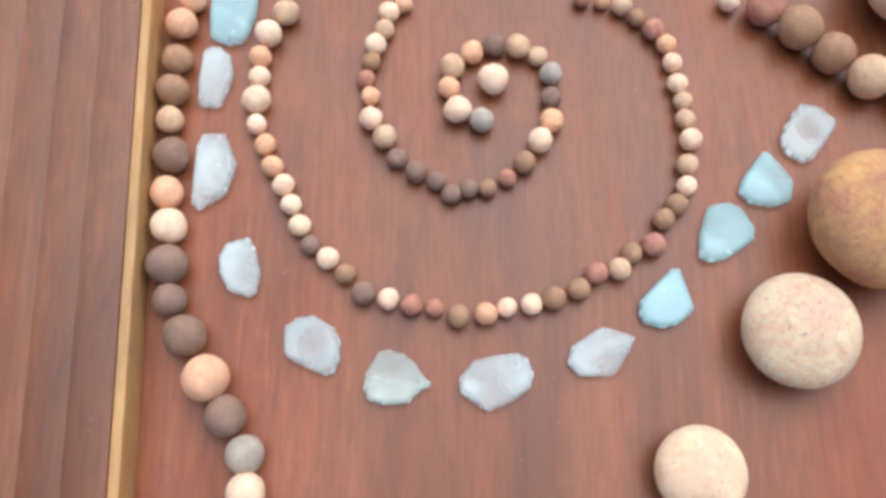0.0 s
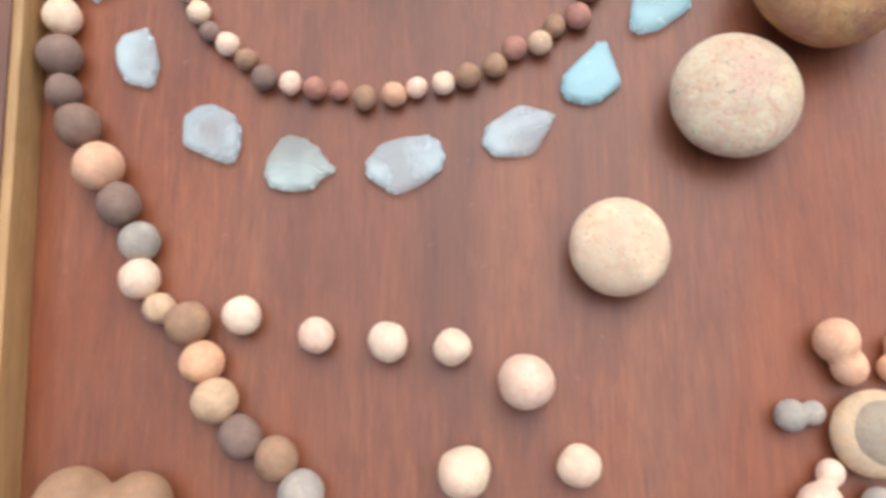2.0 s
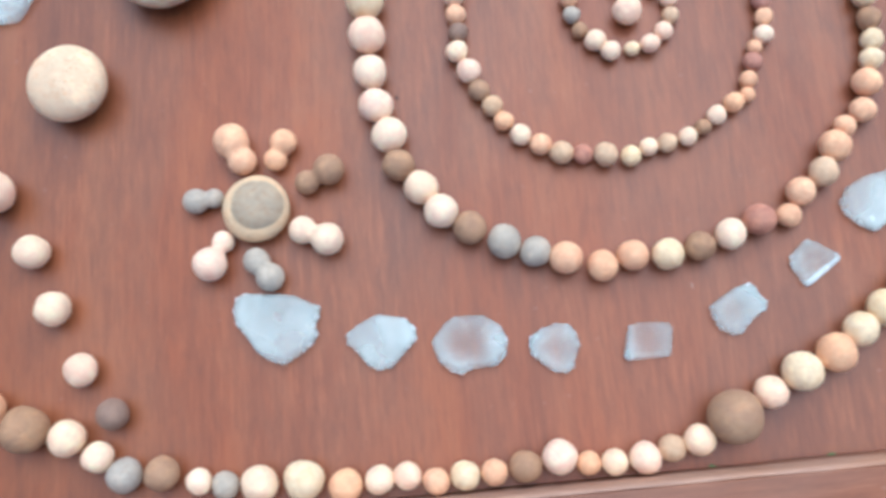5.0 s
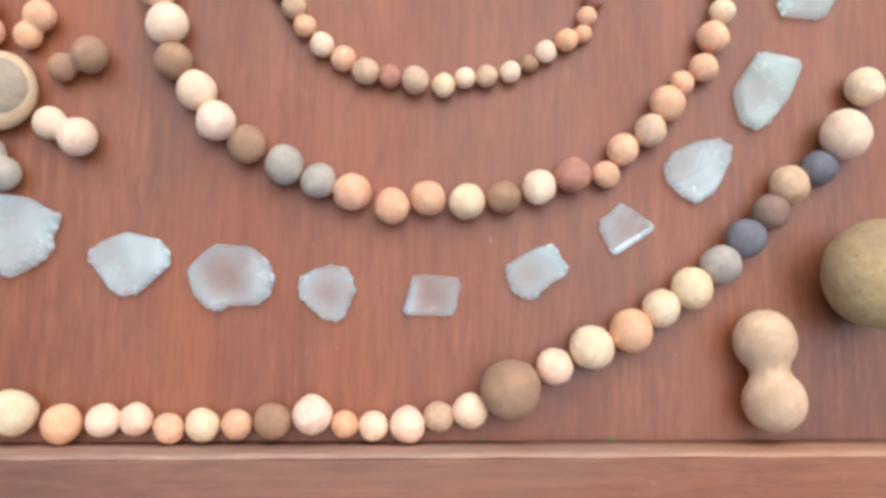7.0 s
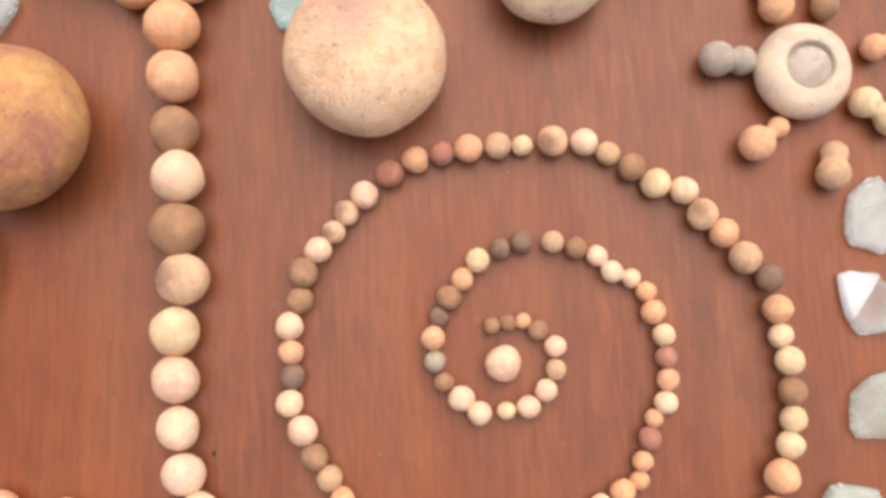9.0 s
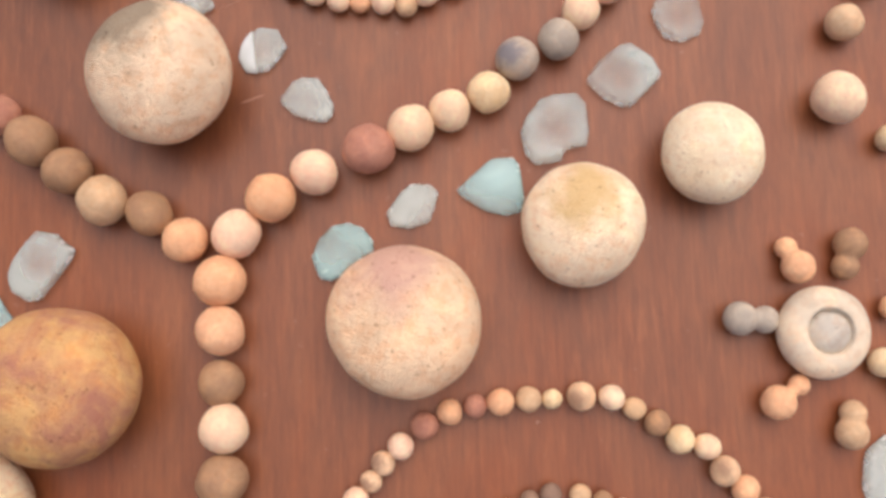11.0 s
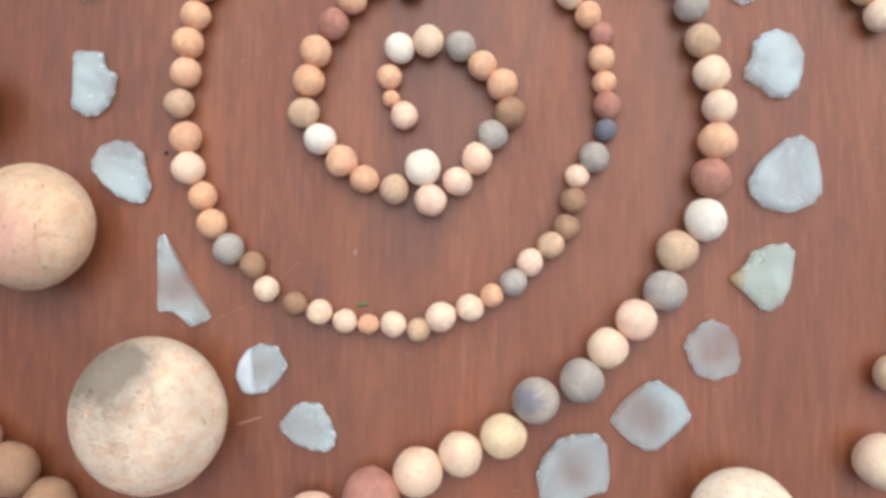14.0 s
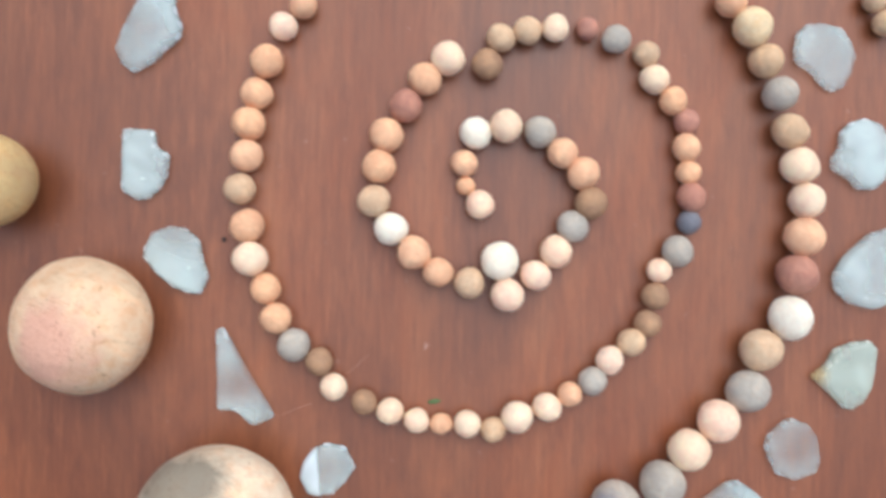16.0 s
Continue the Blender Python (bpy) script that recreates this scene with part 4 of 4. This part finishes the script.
shard(0.4308, -0.1015, "k", "-9.0 3.3  -9.6 -0.8  -5.0 -10.0  -2.9 -10.6  11.6 -0.7  11.8 1.4  3.6 7.9  -1.0 10.0", True)
shard(0.4603, -0.0772, "c", "-12.7 -5.2  -7.5 -10.7  -1.1 -14.4  6.8 -9.1  13.0 3.5  13.7 8.9  9.0 12.3  -1.0 11.0  -10.0 6.4  -14.2 0.1")
shard(0.4876, -0.0443, "s", "-10.1 -14.3  -3.6 -17.3  1.0 -14.6  9.4 -4.0  15.1 8.9  13.7 12.2  0.3 14.9  -3.1 14.1  -13.4 -0.9")
shard(0.5069, -0.0026, "s", "-13.1 -7.4  -11.5 -11.4  2.0 -12.3  6.6 -11.1  11.7 -2.3  13.7 5.4  11.3 11.0  3.5 12.9  -4.6 11.2  -11.7 4.7  -12.7 -0.8")
shard(0.5057, 0.0355, "k", "-11.0 4.3  -9.9 -3.8  -6.9 -10.3  -4.8 -12.0  3.5 -11.3  9.6 -9.3  12.4 -4.8  13.5 -0.3  12.0 3.2  5.3 7.0  3.3 11.2  -2.6 11.5  -6.0 12.6  -11.3 11.2", True)
shard(0.5101, 0.0675, "c", "-11.4 -4.8  -10.1 -10.2  -2.7 -12.1  1.1 -14.6  5.6 -11.8  10.6 -9.2  12.2 -5.1  10.5 1.3  7.6 8.5  3.5 15.9  -1.3 15.1  -9.0 9.1  -10.1 4.5")
shard(0.2100, 0.3243, "c", "-12.3 0.3  -7.7 -5.2  -2.0 -10.2  3.5 -12.4  8.4 -12.8  11.6 -6.2  9.2 0.4  8.0 7.0  3.0 11.4  -2.6 12.1  -9.2 9.6  -12.4 3.6")
shard(0.2326, 0.2788, "k", "-7.6 4.2  -7.7 -9.5  -0.9 -9.3  5.6 -15.3  12.3 -12.6  13.4 -10.9  1.3 8.6  -5.5 21.1  -8.4 19.9")
shard(0.2652, 0.2477, "k", "-9.9 -3.1  -6.9 -9.0  -3.3 -9.8  2.5 -9.1  7.1 -4.4  10.7 1.0  9.3 3.9  6.8 8.7  -0.3 9.9  -5.0 7.6  -8.4 2.9", True)
shard(0.2845, 0.2257, "c", "-11.3 -1.3  -5.8 -6.4  1.2 -8.8  7.0 -9.5  9.7 -7.2  10.3 -2.6  7.9 3.3  4.4 9.2  -2.6 9.7  -6.1 8.1  -11.8 1.1")
shard(0.4675, 0.3232, "c", "-14.2 -7.3  -8.9 -12.2  0.7 -14.4  9.3 -10.9  12.6 -6.1  12.7 0.4  10.7 12.4  5.4 16.3  -1.1 14.5  -10.9 5.8  -15.2 -1.8")
shard(0.4593, 0.2850, "y", "-8.5 -6.9  -2.1 -12.9  1.1 -13.9  5.4 -11.1  8.6 -4.7  9.8 1.8  10.9 9.3  7.8 12.6  1.3 11.9  -5.8 9.2  -8.4 3.8  -14.8 -1.2")
shard(0.4387, 0.2562, "k", "-9.1 -4.0  -6.3 -9.3  1.1 -11.6  8.6 -8.5  10.3 -3.8  9.3 4.7  5.5 9.6  -0.8 12.1  -4.1 10.6  -9.9 5.6  -11.2 1.3")
shard(0.4149, 0.2314, "k", "-9.0 -9.5  -2.3 -13.3  2.2 -13.3  13.9 -2.4  15.4 -0.1  12.1 7.4  3.2 13.6  -1.4 12.9  -10.7 6.0  -16.3 -2.1")
shard(0.3855, 0.2102, "k", "-13.0 -10.5  -8.6 -15.3  1.6 -14.0  2.8 -10.6  6.2 -8.8  12.5 -7.9  14.1 -1.6  13.1 9.8  9.2 14.5  0.0 14.1  -5.7 12.3  -11.5 5.4  -14.4 -1.4")
shard(0.3603, 0.1865, "a", "-14.0 -3.5  -5.0 -9.6  3.9 -12.0  10.2 -10.3  11.4 -4.7  9.9 8.7  7.7 12.1  -1.4 12.2  -9.4 5.4  -16.4 -0.6")
shard(0.3264, 0.1798, "c", "-9.4 -7.9  -1.5 -9.0  6.4 -6.8  8.6 -1.3  10.5 5.4  7.6 8.8  -0.4 9.5  -4.9 6.2  -11.2 -2.3")
shard(0.2966, 0.1628, "a", "-8.7 -11.3  -4.2 -12.4  0.3 -10.7  8.0 -4.1  13.2 -0.8  13.2 3.6  9.0 9.1  3.4 11.4  -3.4 10.3  -9.0 4.7  -12.2 -3.0")
shard(0.1988, 0.4085, "k", "-9.7 -13.9  -5.6 -16.9  1.5 -12.7  5.5 -8.5  11.5 -3.2  11.9 0.9  9.7 6.0  8.8 13.2  5.1 18.2  -2.0 15.0  -5.9 6.7  -9.9 -0.6  -12.8 -7.9")
shard(0.1969, 0.3588, "c", "-7.4 -0.9  -7.6 -9.8  -1.9 -13.3  2.5 -12.7  6.8 -8.6  9.0 -4.2  9.9 3.6  5.1 6.3  4.1 12.6  -6.0 13.0  -7.5 12.1")
shard(0.4487, 0.4041, "c", "-11.3 -3.3  -4.9 -7.4  -1.6 -11.5  2.7 -14.2  6.9 -12.4  9.6 -7.1  11.2 -0.7  9.9 4.5  6.6 10.1  -2.0 11.8  -7.3 11.1  -11.1 7.2  -12.0 0.9")
shard(0.4635, 0.3669, "c", "-11.9 -5.8  -5.4 -9.5  -2.3 -13.2  4.2 -13.2  8.6 -9.5  10.2 -2.9  10.9 3.7  6.7 11.5  0.2 13.7  -5.2 11.9  -8.9 8.1  -9.2 2.6  -12.3 -1.8")

# ---- small bits on the board ----
GREEN_BIT = Mat("dry_green_bit", roughness=0.6)
GREEN_BIT.colour(GREEN_BIT.ramp(GREEN_BIT.noise(GREEN_BIT.mapped(), 3.0, 3), [(0.35, (0.05, 0.10, 0.025)), (0.65, (0.13, 0.20, 0.06))]))
GRIT = Mat("pale_grit", roughness=0.8)
GRIT.colour(GRIT.ramp(GRIT.noise(GRIT.mapped(), 3.0, 3), [(0.35, (0.30, 0.155, 0.105)), (0.65, (0.40, 0.23, 0.165))]))
PIT = Mat("dark_pit", roughness=0.9)
PIT.colour(PIT.ramp(PIT.noise(PIT.mapped(), 3.0, 3), [(0.35, (0.02, 0.013, 0.01)), (0.65, (0.05, 0.03, 0.022))]))


def fleck(name, x, y, long, wide, high, turn, mat, words, category):
    bm = bmesh.new()
    bmesh.ops.create_icosphere(bm, subdivisions=2, radius=1.0)
    lumpy(bm, 0.3, 1.4, x * 90 + y * 50)
    low = min(v.co.z for v in bm.verts)
    ob = part(name, bm, mat)
    ob.matrix_basis = pose(x, y, -low * high, 0, 0, turn) @ Matrix.Diagonal((long, wide, high, 1))
    tagged(ob, words, category, category + "s on the board")


fleck("leaf_fragment", 0.3044, 0.2728, 0.0024, 0.0009, 0.0005, 8, GREEN_BIT.mat, "tiny dry green leaf fragment beside the beads", "leaf")
# the three bits along the rim are moss, in the leaf's green
fleck("leaf_fragment", 0.4250, -0.1815, 0.0018, 0.0008, 0.0006, 20, GREEN_BIT.mat, "tiny bit of green moss by the rim", "leaf")
fleck("leaf_fragment", 0.3770, -0.1820, 0.0014, 0.0007, 0.0005, -15, GREEN_BIT.mat, "tiny bit of green moss by the rim", "leaf")
fleck("leaf_fragment", 0.4790, -0.1808, 0.0014, 0.0007, 0.0005, 40, GREEN_BIT.mat, "tiny bit of green moss by the rim", "leaf")
fleck("wood_pit", 0.2262, 0.3316, 0.0010, 0.0009, 0.0002, 0, PIT.mat, "small dark pit in the wooden board", "pit")
fleck("wood_pit", 0.2591, -0.0082, 0.0007, 0.0011, 0.0002, 10, PIT.mat, "small dark pit in the wooden board", "pit")
fleck("grit", 0.3732, 0.0918, 0.0008, 0.0007, 0.0003, 0, GRIT.mat, "tiny pale grit speck on the board", "speck")
fleck("scratch", 0.2536, 0.2695, 0.0080, 0.00008, 0.00004, 22, GRIT.mat, "faint pale scratch line in the board", "scratch")
fleck("scratch", 0.2590, 0.2890, 0.0050, 0.00010, 0.00004, 48, GRIT.mat, "faint pale scratch line in the board", "scratch")
fleck("grit", 0.3011, 0.2932, 0.0006, 0.00140, 0.0001, -10, GRIT.mat, "faint pale scuff mark on the board", "speck")
fleck("scratch", 0.2605, 0.2275, 0.0050, 0.00040, 0.0001, 18, GRIT.mat, "faint pale scratch line in the board", "scratch")
fleck("grit", 0.3796, -0.1069, 0.0007, 0.00140, 0.0001, 5, GRIT.mat, "faint pale scuff mark on the board", "speck")
fleck("scratch", 0.2754, 0.2856, 0.0055, 0.00012, 0.0001, 42, GRIT.mat, "faint pale scratch line in the board", "scratch")
